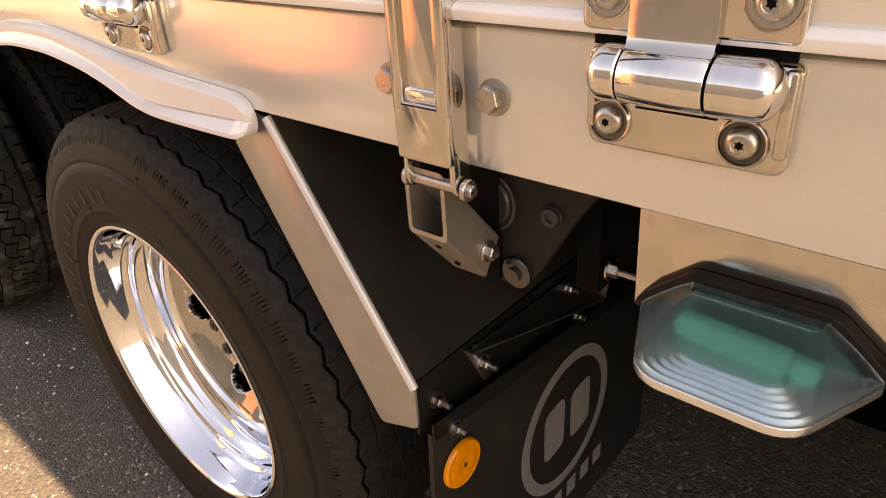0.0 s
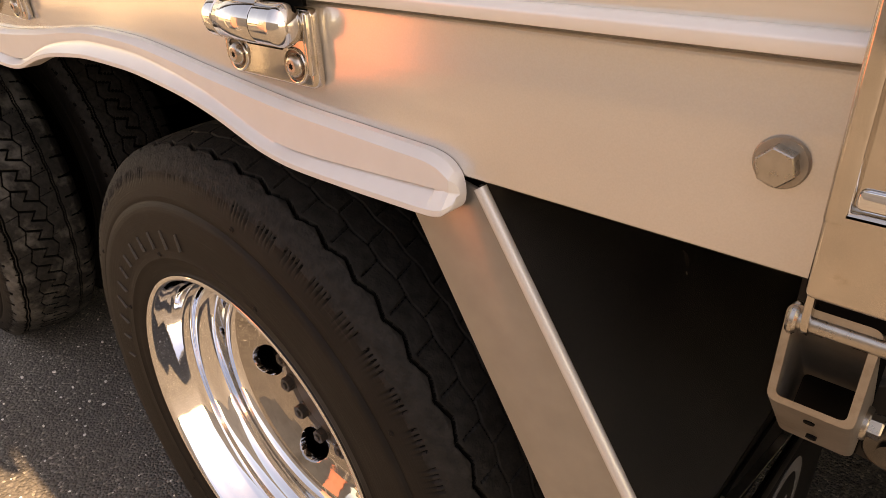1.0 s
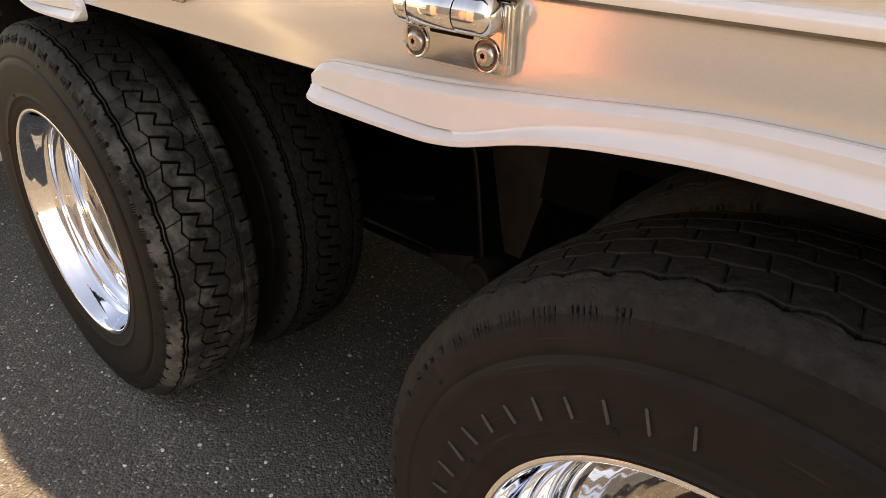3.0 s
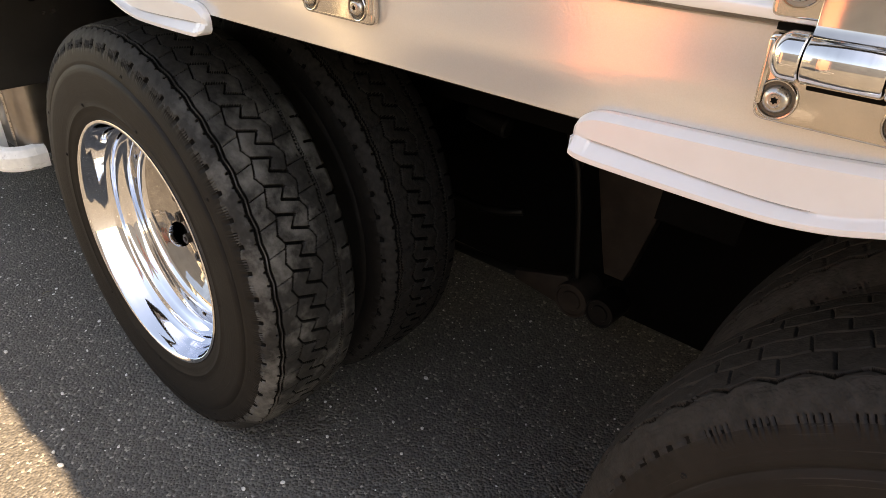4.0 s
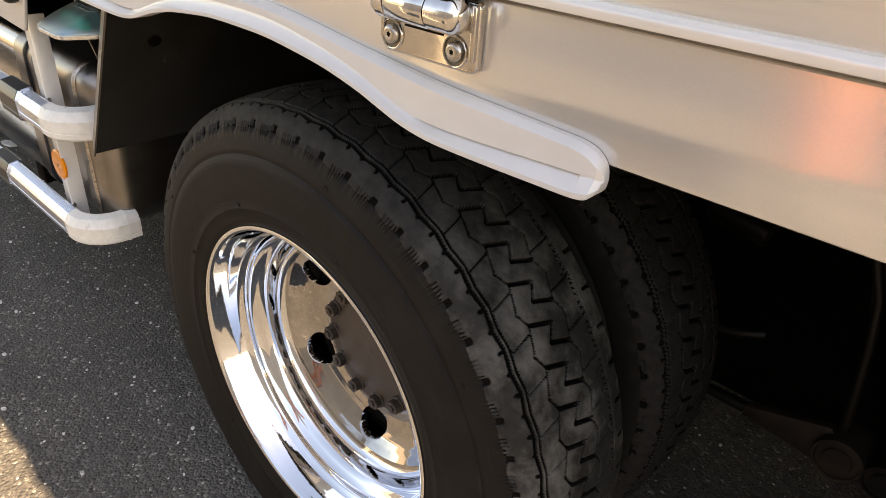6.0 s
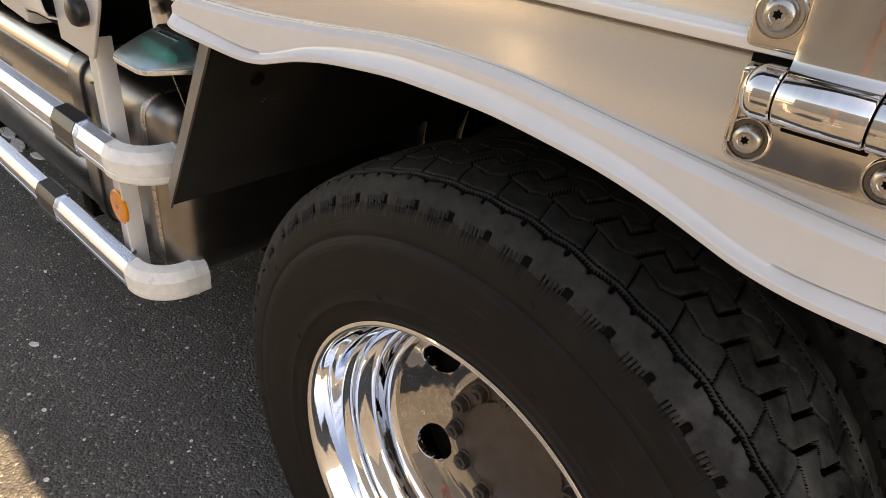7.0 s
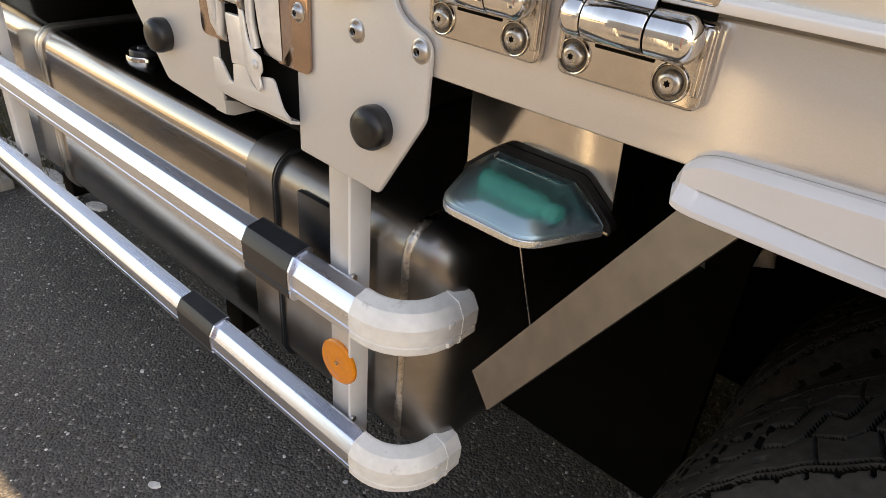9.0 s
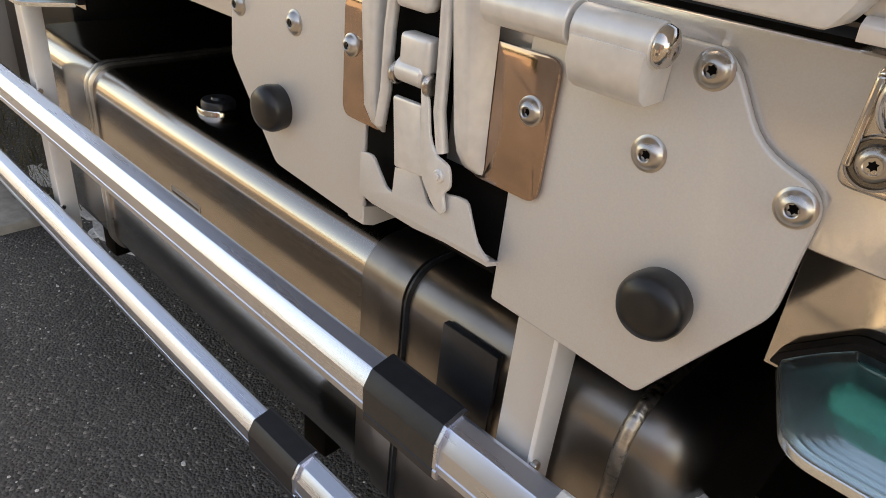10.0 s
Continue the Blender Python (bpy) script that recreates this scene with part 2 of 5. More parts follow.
g = GLASS.node_tree.nodes["Principled BSDF"]
g.inputs["Base Color"].default_value = (0.84, 0.93, 0.94, 1)
g.inputs["Transmission Weight"].default_value, g.inputs["Roughness"].default_value, g.inputs["IOR"].default_value = 1.0, 0.34, 1.35

ASPHALT = bpy.data.materials.new("asphalt")
ASPHALT.use_nodes = True
nt = ASPHALT.node_tree
pb = nt.nodes["Principled BSDF"]
tc = nt.nodes.new("ShaderNodeTexCoord")
vo = nt.nodes.new("ShaderNodeTexVoronoi")
vo.inputs["Scale"].default_value = 135
nz = nt.nodes.new("ShaderNodeTexNoise")
nz.inputs["Scale"].default_value, nz.inputs["Detail"].default_value, nz.inputs["Roughness"].default_value = 2.6, 10, 0.72
for n in (vo, nz):
    nt.links.new(tc.outputs["Object"], n.inputs["Vector"])
sep = nt.nodes.new("ShaderNodeSeparateColor")
nt.links.new(vo.outputs["Color"], sep.inputs[0])
ramp = nt.nodes.new("ShaderNodeValToRGB")
e = ramp.color_ramp.elements
e[0].position, e[0].color = 0.0, (0.086, 0.083, 0.079, 1)
e[1].position, e[1].color = 1.0, (0.42, 0.40, 0.36, 1)
k = e.new(0.6); k.color = (0.125, 0.121, 0.115, 1)
k = e.new(0.94); k.color = (0.165, 0.159, 0.150, 1)
nt.links.new(sep.outputs[0], ramp.inputs[0])
mx = nt.nodes.new("ShaderNodeMix")
mx.data_type, mx.blend_type = "RGBA", "MULTIPLY"
mx.inputs["Factor"].default_value = 0.7
r3 = nt.nodes.new("ShaderNodeValToRGB")
r3.color_ramp.elements[0].position, r3.color_ramp.elements[0].color = 0.3, (0.66, 0.66, 0.67, 1)
r3.color_ramp.elements[1].position, r3.color_ramp.elements[1].color = 0.72, (1.25, 1.2, 1.15, 1)
nt.links.new(nz.outputs["Fac"], r3.inputs[0])
nt.links.new(ramp.outputs[0], mx.inputs["A"])
nt.links.new(r3.outputs[0], mx.inputs["B"])
nt.links.new(mx.outputs["Result"], pb.inputs["Base Color"])
pb.inputs["Roughness"].default_value = 0.82
n4 = nt.nodes.new("ShaderNodeTexNoise")
n4.inputs["Scale"].default_value, n4.inputs["Detail"].default_value = 75, 8
nt.links.new(tc.outputs["Object"], n4.inputs["Vector"])
ad = nt.nodes.new("ShaderNodeMath")
ad.operation = "MULTIPLY_ADD"
ad.inputs[1].default_value = -1.4
nt.links.new(vo.outputs["Distance"], ad.inputs[0])
nt.links.new(n4.outputs["Fac"], ad.inputs[2])
bp = nt.nodes.new("ShaderNodeBump")
bp.inputs["Strength"].default_value, bp.inputs["Distance"].default_value = 1.0, 0.0048
nt.links.new(ad.outputs[0], bp.inputs["Height"])
nt.links.new(bp.outputs[0], pb.inputs["Normal"])

# ---- building helpers ----
WHERE = {}


def link(name, mesh, parent=None, m=Matrix.Identity(4), label="", mats=()):
    """A mesh object at the world pose m, under parent."""
    ob = new(name, mesh)
    for x in mats:
        if x.name not in mesh.materials:
            mesh.materials.append(x)
    WHERE[ob] = m.copy()
    if parent and parent.parent and parent.parent.parent:        # parts go no deeper than the third level
        parent = parent.parent
    if parent:
        ob.parent = parent
        ob.matrix_basis = WHERE[parent].inverted() @ m
    else:
        ob.matrix_basis = m
    if label:
        ob["label"] = label
    return ob


def mesh_of(bm, name, smooth=40.0):
    bmesh.ops.recalc_face_normals(bm, faces=bm.faces)
    if smooth:
        lim = radians(smooth)
        for f in bm.faces:
            f.smooth = True
        for ed in bm.edges:
            ed.smooth = len(ed.link_faces) == 2 and ed.calc_face_angle(0.0) < lim
    me = bpy.data.meshes.new(name)
    bm.to_mesh(me)
    bm.free()
    return me


def part(name, bm, mat, parent, label="", smooth=40.0, m=Matrix.Identity(4)):
    return link(name, mesh_of(bm, name, smooth), parent, m, label, (mat,))


def add_box(bm, x0, x1, y0, y1, z0, z1, bevel=0.0, seg=2):
    r = bmesh.ops.create_cube(bm, size=1.0)
    vs = r["verts"]
    bmesh.ops.scale(bm, verts=vs, vec=(x1 - x0, y1 - y0, z1 - z0))
    bmesh.ops.translate(bm, verts=vs, vec=((x0 + x1) / 2, (y0 + y1) / 2, (z0 + z1) / 2))
    if bevel:
        es = list({e for v in vs for e in v.link_edges})
        bmesh.ops.bevel(bm, geom=es, offset=bevel, segments=seg, affect="EDGES", profile=0.5)


def box(*a, **k):
    bm = bmesh.new()
    add_box(bm, *a, **k)
    return bm


def add_prism(bm, pts, axis, a, b, bevel=0.0, seg=2):
    """A polygon in the plane across axis (x: points y, z; y: points x, z; z: points x, y), from a to b along it."""
    def at(p, c):
        return {"x": (c, p[0], p[1]), "y": (p[0], c, p[1]), "z": (p[0], p[1], c)}[axis]
    lo = [bm.verts.new(at(p, a)) for p in pts]
    hi = [bm.verts.new(at(p, b)) for p in pts]
    n = len(pts)
    fs = [bm.faces.new(lo), bm.faces.new(hi)]
    for i in range(n):
        fs.append(bm.faces.new((lo[i], lo[(i + 1) % n], hi[(i + 1) % n], hi[i])))
    if bevel:
        es = [e for f in fs[:2] for e in f.edges]
        bmesh.ops.recalc_face_normals(bm, faces=fs)
        bmesh.ops.bevel(bm, geom=list(set(es)), offset=bevel, segments=seg, affect="EDGES", profile=0.5)


def prism(*a, **k):
    bm = bmesh.new()
    add_prism(bm, *a, **k)
    return bm


def add_lathe(bm, prof, seg=48, m=Matrix.Identity(4), closed=False, flip=1):
    """Turns (along, radius) points round the local y axis."""
    rings = []
    for d, r in prof:
        if r < 1e-6:
            rings.append([bm.verts.new(m @ Vector((0, d, 0)))])
        else:
            rings.append([bm.verts.new(m @ Vector((r * math.cos(2 * math.pi * k / seg), d, r * math.sin(2 * math.pi * k / seg)))) for k in range(seg)])
    pairs = list(zip(rings, rings[1:])) + ([(rings[-1], rings[0])] if closed else [])
    for A, B in pairs:
        for k in range(seg):
            a = [A[k % len(A)], A[(k + 1) % len(A)], B[(k + 1) % len(B)], B[k % len(B)]]
            vs = []
            for v in a:
                if v not in vs:
                    vs.append(v)
            if len(vs) > 2:
                bm.faces.new(vs)


def lathe(prof, seg=48, m=Matrix.Identity(4), closed=False):
    bm = bmesh.new()
    add_lathe(bm, prof, seg, m, closed)
    return bm


AXIS = {"y": Matrix.Identity(4), "x": pose(0, 0, 0, 0, 0, -90), "z": pose(0, 0, 0, 90, 0, 0)}


def add_rod(bm, a, b, r, seg=16, bevel=0.0):
    """A round bar from a to b."""
    a, b = Vector(a), Vector(b)
    h = (b - a).length
    m = Matrix.Translation(a) @ (b - a).to_track_quat("Y", "Z").to_matrix().to_4x4()
    e = min(bevel, h / 2.1)
    add_lathe(bm, [(0, 0), (0, r - e), (e, r), (h - e, r), (h, r - e), (h, 0)], seg, m)


def rod(*a, **k):
    bm = bmesh.new()
    add_rod(bm, *a, **k)
    return bm


def add_sweep(bm, path, prof, up=(0, 0, 1), cap=True):
    """Carries a profile (side, up points) along a path; side points to the left of the way."""
    path = [Vector(p) for p in path]
    up = Vector(up)
    rings = []
    for i, p in enumerate(path):
        a = (path[i] - path[i - 1]).normalized() if i else None
        b = (path[i + 1] - path[i]).normalized() if i + 1 < len(path) else None
        d = ((a or b) + (b or a)).normalized()
        side = up.cross(d).normalized()
        u = d.cross(side)
        k = 1.0 / max(0.3, d.dot(b or a))
        rings.append([bm.verts.new(p + side * s * k + u * z) for s, z in prof])
    n = len(prof)
    for A, B in zip(rings, rings[1:]):
        for i in range(n):
            bm.faces.new((A[i], A[(i + 1) % n], B[(i + 1) % n], B[i]))
    if cap:
        bm.faces.new(rings[0])
        bm.faces.new(rings[-1])


def add_hex(bm, c, r, h, m=Matrix.Identity(4)):
    add_lathe(bm, [(0, 0), (0, r), (-h + r * 0.07, r), (-h, r * 0.93), (-h, 0)], 6, Matrix.Translation(c) @ m)


def arc(cx, cy, r, a0, a1, n):
    return [(cx + r * math.cos(radians(a0 + (a1 - a0) * i / n)), cy + r * math.sin(radians(a0 + (a1 - a0) * i / n))) for i in range(n + 1)]


def rounded(pts, r, n=4):
    """A polygon with its corners rounded; r: one radius, or one a corner."""
    out = []
    k = len(pts)
    for i in range(k):
        p, a, b = Vector(pts[i]), Vector(pts[i - 1]), Vector(pts[(i + 1) % k])
        ri = r[i] if isinstance(r, (list, tuple)) else r
        if ri <= 0:
            out.append(tuple(p))
            continue
        u, v = (a - p), (b - p)
        ri = min(ri, u.length * 0.49, v.length * 0.49)
        p0, p1 = p + u.normalized() * ri, p + v.normalized() * ri
        for j in range(n + 1):
            t = j / n
            out.append(tuple(p0 * (1 - t) ** 2 + p * 2 * t * (1 - t) + p1 * t * t))
    return out


# ---- ground and surroundings ----
bm = bmesh.new()
bmesh.ops.create_grid(bm, x_segments=8, y_segments=8, size=400)
ground = part("ground", bm, ASPHALT, None, smooth=0)
tagged(ground, "worn dark grey asphalt with pale grit, partly in shade", "asphalt", kind="structure")

bm = bmesh.new()
random.seed(3)
for i in range(1900):
    x, y = random.uniform(-6.2, -0.9), random.uniform(-0.25, 1.5)
    s = random.choice((0.0012, 0.0016, 0.0022, 0.0034)) * random.uniform(0.6, 1.3)
    r = bmesh.ops.create_icosphere(bm, subdivisions=1, radius=s)
    bmesh.ops.scale(bm, verts=r["verts"], vec=(random.uniform(0.8, 1.8), random.uniform(0.8, 1.4), 0.7))
    bmesh.ops.rotate(bm, verts=r["verts"], cent=(0, 0, 0), matrix=Matrix.Rotation(random.uniform(0, 6), 3, "Z"))
    bmesh.ops.translate(bm, verts=r["verts"], vec=(x, y, s * 0.5))
grit = part("grit", bm, STONE, None, smooth=0)
tagged(grit, "pale grit and crumbs lying on the asphalt", "grit", kind="stuff")

# ---- the truck ----
truck = new("dump_truck")
truck.location = (-2.2, 1.6, 0)
WHERE[truck] = Matrix.Translation((-2.2, 1.6, 0))
tagged(truck, "parked silver-white dump truck with chrome wheels and tank, standing on asphalt", "truck")
YP = 0.404          # face of the sill panel
Z0, Z1 = 1.1018, 1.2195
WX, WZ = (-1.111, -2.774), 0.504
RIM_Y = 0.440

# sill panel and side gate
gate = part("side_gate", box(-3.57, 1.3, 0.392, 0.45, 1.234, 2.02, bevel=0.004), GATE, truck, "pale aluminium side gate of the dump body")
part("lower_lip", prism(rounded([(0.385, 1.2235), (0.383, 1.2315), (0.3885, 1.2355), (0.44, 1.2355), (0.44, 1.2235)], 0.0015, 2), "x", -3.565, 1.3), PAINT_LIP, gate, "painted lip along the gate, its highlight put into a lighter colour")
part("top_rail", box(-5.4, 1.3, 0.392, 0.47, 2.025, 2.10, bevel=0.01), GATE, gate)
def lumpy_roll(x0, x1, y, z, r, taper, seed):
    """A lumpy roll along x, unseen, that shapes the shadow edge; its end at x1 runs out over taper metres."""
    rnd = random.Random(seed)
    ph = [rnd.uniform(0, 6.28) for _ in range(6)]
    bm = bmesh.new()
    rings = []
    n = int((x1 - x0) / 0.03)
    for i in range(n + 1):
        x = x0 + (x1 - x0) * i / n
        k = 0.18 + 0.82 * max(0.0, min(1.0, (x1 - x) / taper)) ** 0.8
        rings.append([])
        for j in range(18):
            a = 2 * math.pi * j / 18
            q = r * k * (1 + 0.05 * math.sin(17 * x + 2 * a + ph[0]) + 0.04 * math.sin(41 * x - a + ph[1]) + 0.03 * math.sin(73 * x + 3 * a + ph[2]))
            rings[-1].append(bm.verts.new((x, y + (1 - k) * r * 0.6 + q * math.cos(a), z + q * math.sin(a))))
    for A, B in zip(rings, rings[1:]):
        for j in range(18):
            bm.faces.new((A[j], A[(j + 1) % 18], B[(j + 1) % 18], B[j]))
    bm.faces.new(rings[0])
    bm.faces.new(rings[-1])
    return bm


# unseen rolls and brackets, added only to shape the shadow edge on the ground
caster = part("shadow_roll", lumpy_roll(-5.4, -0.46, 0.330, 2.06, 0.078, 0.55, 4), FLAP, truck, "unseen dark roll added along the gate to shape its shadow")
part("shadow_roll_front", lumpy_roll(-5.4, -2.05, 0.276, 2.03, 0.085, 0.9, 5), FLAP, caster)
for x in (-5.0, -3.6, -2.3, -1.0):
    part("shadow_roll_bracket", box(x - 0.02, x + 0.02, 0.33, 0.392, 1.97, 1.995), STEEL, truck)
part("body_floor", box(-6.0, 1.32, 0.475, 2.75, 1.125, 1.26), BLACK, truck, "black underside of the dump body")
part("far_gate", box(-5.4, 1.3, 2.75, 2.82, 1.1, 2.14), GATE, truck)
part("headboard", box(-5.6, -5.45, 0.47, 2.75, 1.26, 2.3), GATE, truck)
part("front_gate_post", box(-5.45, -4.21, 0.43, 0.5, 1.23, 2.02, bevel=0.004), GATE, truck)

# ---- wheels ----
TYRE_R = 0.505


def tyre_mesh(name, kind, fine=0.0014, step=0.0009):
    """A worn truck tyre round the local y axis; y runs inwards from the rim's outer lip. The tread is cut into the mesh."""
    side = [(0.004, 0.297), (-0.002, 0.306), (-0.006, 0.318), (-0.0082, 0.3315), (-0.0092, 0.3325), (-0.0094, 0.335), (-0.0088, 0.336), (-0.0105, 0.352), (-0.0115, 0.37), (-0.012, 0.39),
            (-0.0118, 0.405), (-0.0112, 0.4200), (-0.0082, 0.4215), (-0.0078, 0.4240), (-0.0086, 0.4255), (-0.0076, 0.432), (-0.0052, 0.444), (-0.0026, 0.455), (-0.0006, 0.4635)]
    W = 0.246
    # worn, rounded shoulder: rises from the sharp side edge to the first groove
    shoulder = []
    for k in range(1, 31):
        t = k / 30
        shoulder.append((-0.0004 * (1 - t) ** 2 + 2 * t * (1 - t) * 0.0105 + t * t * 0.0262, 0.4645 * (1 - t) ** 2 + 2 * t * (1 - t) * 0.4850 + t * t * 0.4958))
    tread, y = [], 0.0262
    while y < W - 0.0262 - step:
        y += 0.0005 * step / 0.0009 if y < 0.042 or W - 0.058 < y < W - 0.044 else step
        u = (y - W / 2) / (W / 2 - 0.0262)
        tread.append((y, TYRE_R - 0.0092 * abs(u) ** 2.3))
    prof = side + shoulder + tread + [(W - y, r) for y, r in reversed(shoulder)] + [(W - y, r) for y, r in reversed(side)]
    prof = np.array(prof)
    tang = np.gradient(prof, axis=0)
    tang /= np.linalg.norm(tang, axis=1)[:, None]
    nrm = np.stack([-tang[:, 1], tang[:, 0]], 1)         # outwards
    run = np.concatenate([[0], np.cumsum(np.linalg.norm(np.diff(prof, axis=0), axis=1))])
    run = run - run[len(side) - 1]                        # along the section, from the outer side edge
    # fine steps round the part that is seen, coarse ones for the rest
    lo, hi = radians(-62), radians(140)
    n_f = int((hi - lo) * TYRE_R / fine)
    n_c = int((2 * np.pi - hi + lo) * TYRE_R / 0.006)
    th = np.concatenate([np.linspace(lo, hi, n_f, endpoint=False), np.linspace(hi, lo + 2 * np.pi, n_c, endpoint=False)])
    rows = len(th)
    cols = len(prof)
    TH, YY = np.meshgrid(th, prof[:, 0], indexing="ij")
    RR = np.broadcast_to(prof[:, 1], TH.shape)
    E = np.broadcast_to(run, TH.shape)
    U = TH * TYRE_R
    circ = 2 * np.pi * TYRE_R
    depth = np.zeros_like(TH)
    on = np.zeros(cols, bool)
    on[len(side) - 1:cols - len(side) + 1] = True
    outer = np.zeros(cols, bool)
    outer[len(side) - 1:len(side) + len(shoulder)] = True
    p = circ / (55 if kind == "block" else 58)
    um = (U - radians(45.6 if kind == "block" else 61.3) * TYRE_R) % p
    k = um / p

    def cut(dist, half, deep, soft=0.0010):
        return deep * np.clip((half + soft - dist) / soft, 0, 1)

    def seg_dist(a, b):
        best = np.full(um.shape, 9.0)
        for s in range(-2, 4):
            ax, ay, bx, by = (a[0] + s) * p, a[1], (b[0] + s) * p, b[1]
            dx, dy = bx - ax, by - ay
            t = np.clip(((um - ax) * dx + (YY - ay) * dy) / (dx * dx + dy * dy), 0, 1)
            best = np.minimum(best, np.hypot(um - ax - t * dx, YY - ay - t * dy))
        return best

    def lines(pairs, half, deep, soft=0.0010):
        nonlocal depth
        for a, b in pairs:
            depth = np.maximum(depth, cut(seg_dist(a, b), half, deep, soft))

    def wave(c, amp, phase=0.0):
        return np.abs(YY - c - amp * (np.abs((k + phase) % 1.0 - 0.5) * 4 - 1))

    if kind == "block":
        for c, half, deep in ((0.0270, 0.0021, 0.011), (0.0345, 0.0017, 0.010), (0.1815, 0.0019, 0.011), (0.1880, 0.0015, 0.010)):
            depth = np.maximum(depth, cut(wave(c, 0.0016, 0.2 if c < 0.1 else 0.6), half, deep))
        # interlocking cuts in the middle, and the thin bent lines on both sides of them
        lines([((0.0, 0.077), (-0.19, 0.1145)), ((-0.58, 0.0995), (-0.78, 0.1345))], 0.0024, 0.010, 0.0008)
        lines([((-0.19, 0.1145), (-0.58, 0.0995))], 0.0018, 0.009, 0.0008)
        lines([((0.0, 0.077), (-0.66, 0.066)), ((-0.66, 0.066), (-1.0, 0.077)), ((-0.78, 0.1345), (-1.16, 0.147)), ((-1.16, 0.147), (-1.78, 0.1345))], 0.0013, 0.008, 0.0009)
        lines([((-0.16, 0.074), (-0.34, 0.036)), ((-0.62, 0.1385), (-0.50, 0.178))], 0.0008, 0.006, 0.0008)
        lines([((-0.66, 0.0665), (-0.66, 0.0655)), ((-1.16, 0.1465), (-1.16, 0.1475)), ((-0.2, 0.0240), (-0.2, 0.0225)), ((-0.7, 0.0240), (-0.7, 0.0225)), ((-0.38, 0.1735), (-0.38, 0.172))], 0.0018, 0.007, 0.0010)
        # inner shoulder lugs
        lug = cut(np.abs((k + 0.5) % 1.0 - 0.5) * p, 0.0016 + 0.10 * np.clip(YY - 0.212, 0, 0.03), 0.010) * (YY > 0.200)
        depth = np.maximum(depth, lug)
        # outer edge: one large notch and a comb of small cuts in each pitch
        big = cut(np.abs((k + 0.18) % 1.0 - 0.5) * p, 0.0040, 0.0052, 0.0022) * np.clip((0.0150 - E) / 0.005, 0, 1)
        small = sum(cut(np.abs((k - q + 0.5) % 1.0 - 0.5) * p, 0.0007, 0.0034, 0.0008) for q in (0.46, 0.56, 0.66, 0.76, 0.86)) * np.clip((0.0100 - E) / 0.0015, 0, 1)
        scallop = 0.0018 * np.clip((np.abs((k + 0.18) % 1.0 - 0.5) < 0.30) * 1.0, 0, 1) * np.clip((0.0060 - E) / 0.004, 0, 1)
        depth = np.maximum(depth, np.maximum(big, np.maximum(small, scallop)) * outer[None, :])
    else:
        for i, c in enumerate((0.0310, 0.0665, 0.1020, 0.1370, 0.1720, 0.2050)):
            depth = np.maximum(depth, cut(wave(c, 0.0044 if i in (0, 5) else 0.0022, 0.5), 0.0020 if i in (0, 5) else 0.0008, 0.011 if i in (0, 5) else 0.0045, 0.0009))
        links = [((0.0, 0.0360), (0.12, 0.0635)), ((0.55, 0.0705), (0.68, 0.0985)), ((0.05, 0.106), (0.17, 0.133)), ((0.55, 0.141), (0.68, 0.168)), ((0.05, 0.176), (0.17, 0.200))]
        lines(links, 0.0006, 0.0045, 0.0009)
        on_part = (np.sin(U * 5.1) + 0.6 * np.sin(U * 12.7 + 1) > -0.75)
        small = sum(cut(np.abs((k - q + 0.5) % 1.0 - 0.5) * p, 0.0008, 0.0036, 0.0008) for q in (0.10, 0.24, 0.38, 0.52, 0.66)) * np.clip((0.0095 - E) / 0.0015, 0, 1) * on_part
        depth = np.maximum(depth, small * outer[None, :])
    depth = depth * on[None, :]
    # worn, lumpy rubber
    rng = np.random.RandomState(5 if kind == "block" else 6)
    ph = rng.uniform(0, 6.28, 12)
    lump = sum(np.sin(U * f + ph[i]) * np.sin(YY * g + ph[-i]) for i, (f, g) in enumerate(((31, 60), (83, 140), (170, 210), (290, 390))))
    depth = depth + 0.00022 * lump * on[None, :]
    ragged = np.exp(-((E - 0.001) / 0.0035) ** 2) * outer[None, :]
    depth = depth + 0.0013 * rng.rand(*TH.shape) ** 4 * ragged
    if kind != "block":                                   # torn outer rib
        depth = depth + (0.0010 * rng.rand(*TH.shape) ** 3 + 0.0007 * np.clip(np.sin(U * 47 + 3 * np.sin(U * 9)) * np.sin(E * 260 + U * 20), 0, 1)) * outer[None, :]
    Y = YY - nrm[None, :, 0] * depth
    R = RR - nrm[None, :, 1] * depth
    X, Z = R * np.cos(TH), R * np.sin(TH)
    Z = np.maximum(Z, 0.0015 - WZ)
    verts = np.stack([X, Y, Z], -1).reshape(-1, 3)
    i, j = np.meshgrid(np.arange(rows), np.arange(cols - 1), indexing="ij")
    a = i * cols + j
    b = ((i + 1) % rows) * cols + j
    faces = np.stack([a, a + 1, b + 1, b], -1).reshape(-1, 4)
    me = bpy.data.meshes.new(name)
    me.from_pydata(verts.tolist(), [], faces.tolist())
    me.polygons.foreach_set("use_smooth", np.ones(len(faces), bool))
    # deeply cut faces take the near-black rubber, so groove shade is in the colour
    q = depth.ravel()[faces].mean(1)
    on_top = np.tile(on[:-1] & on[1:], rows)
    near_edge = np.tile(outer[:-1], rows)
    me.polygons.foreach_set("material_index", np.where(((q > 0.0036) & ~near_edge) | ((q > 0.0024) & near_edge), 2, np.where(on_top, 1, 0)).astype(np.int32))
    # rib and inner tyres take the darker tread copy, which carries their shade
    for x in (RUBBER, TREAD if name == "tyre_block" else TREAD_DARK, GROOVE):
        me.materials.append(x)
    me.update()
    return me


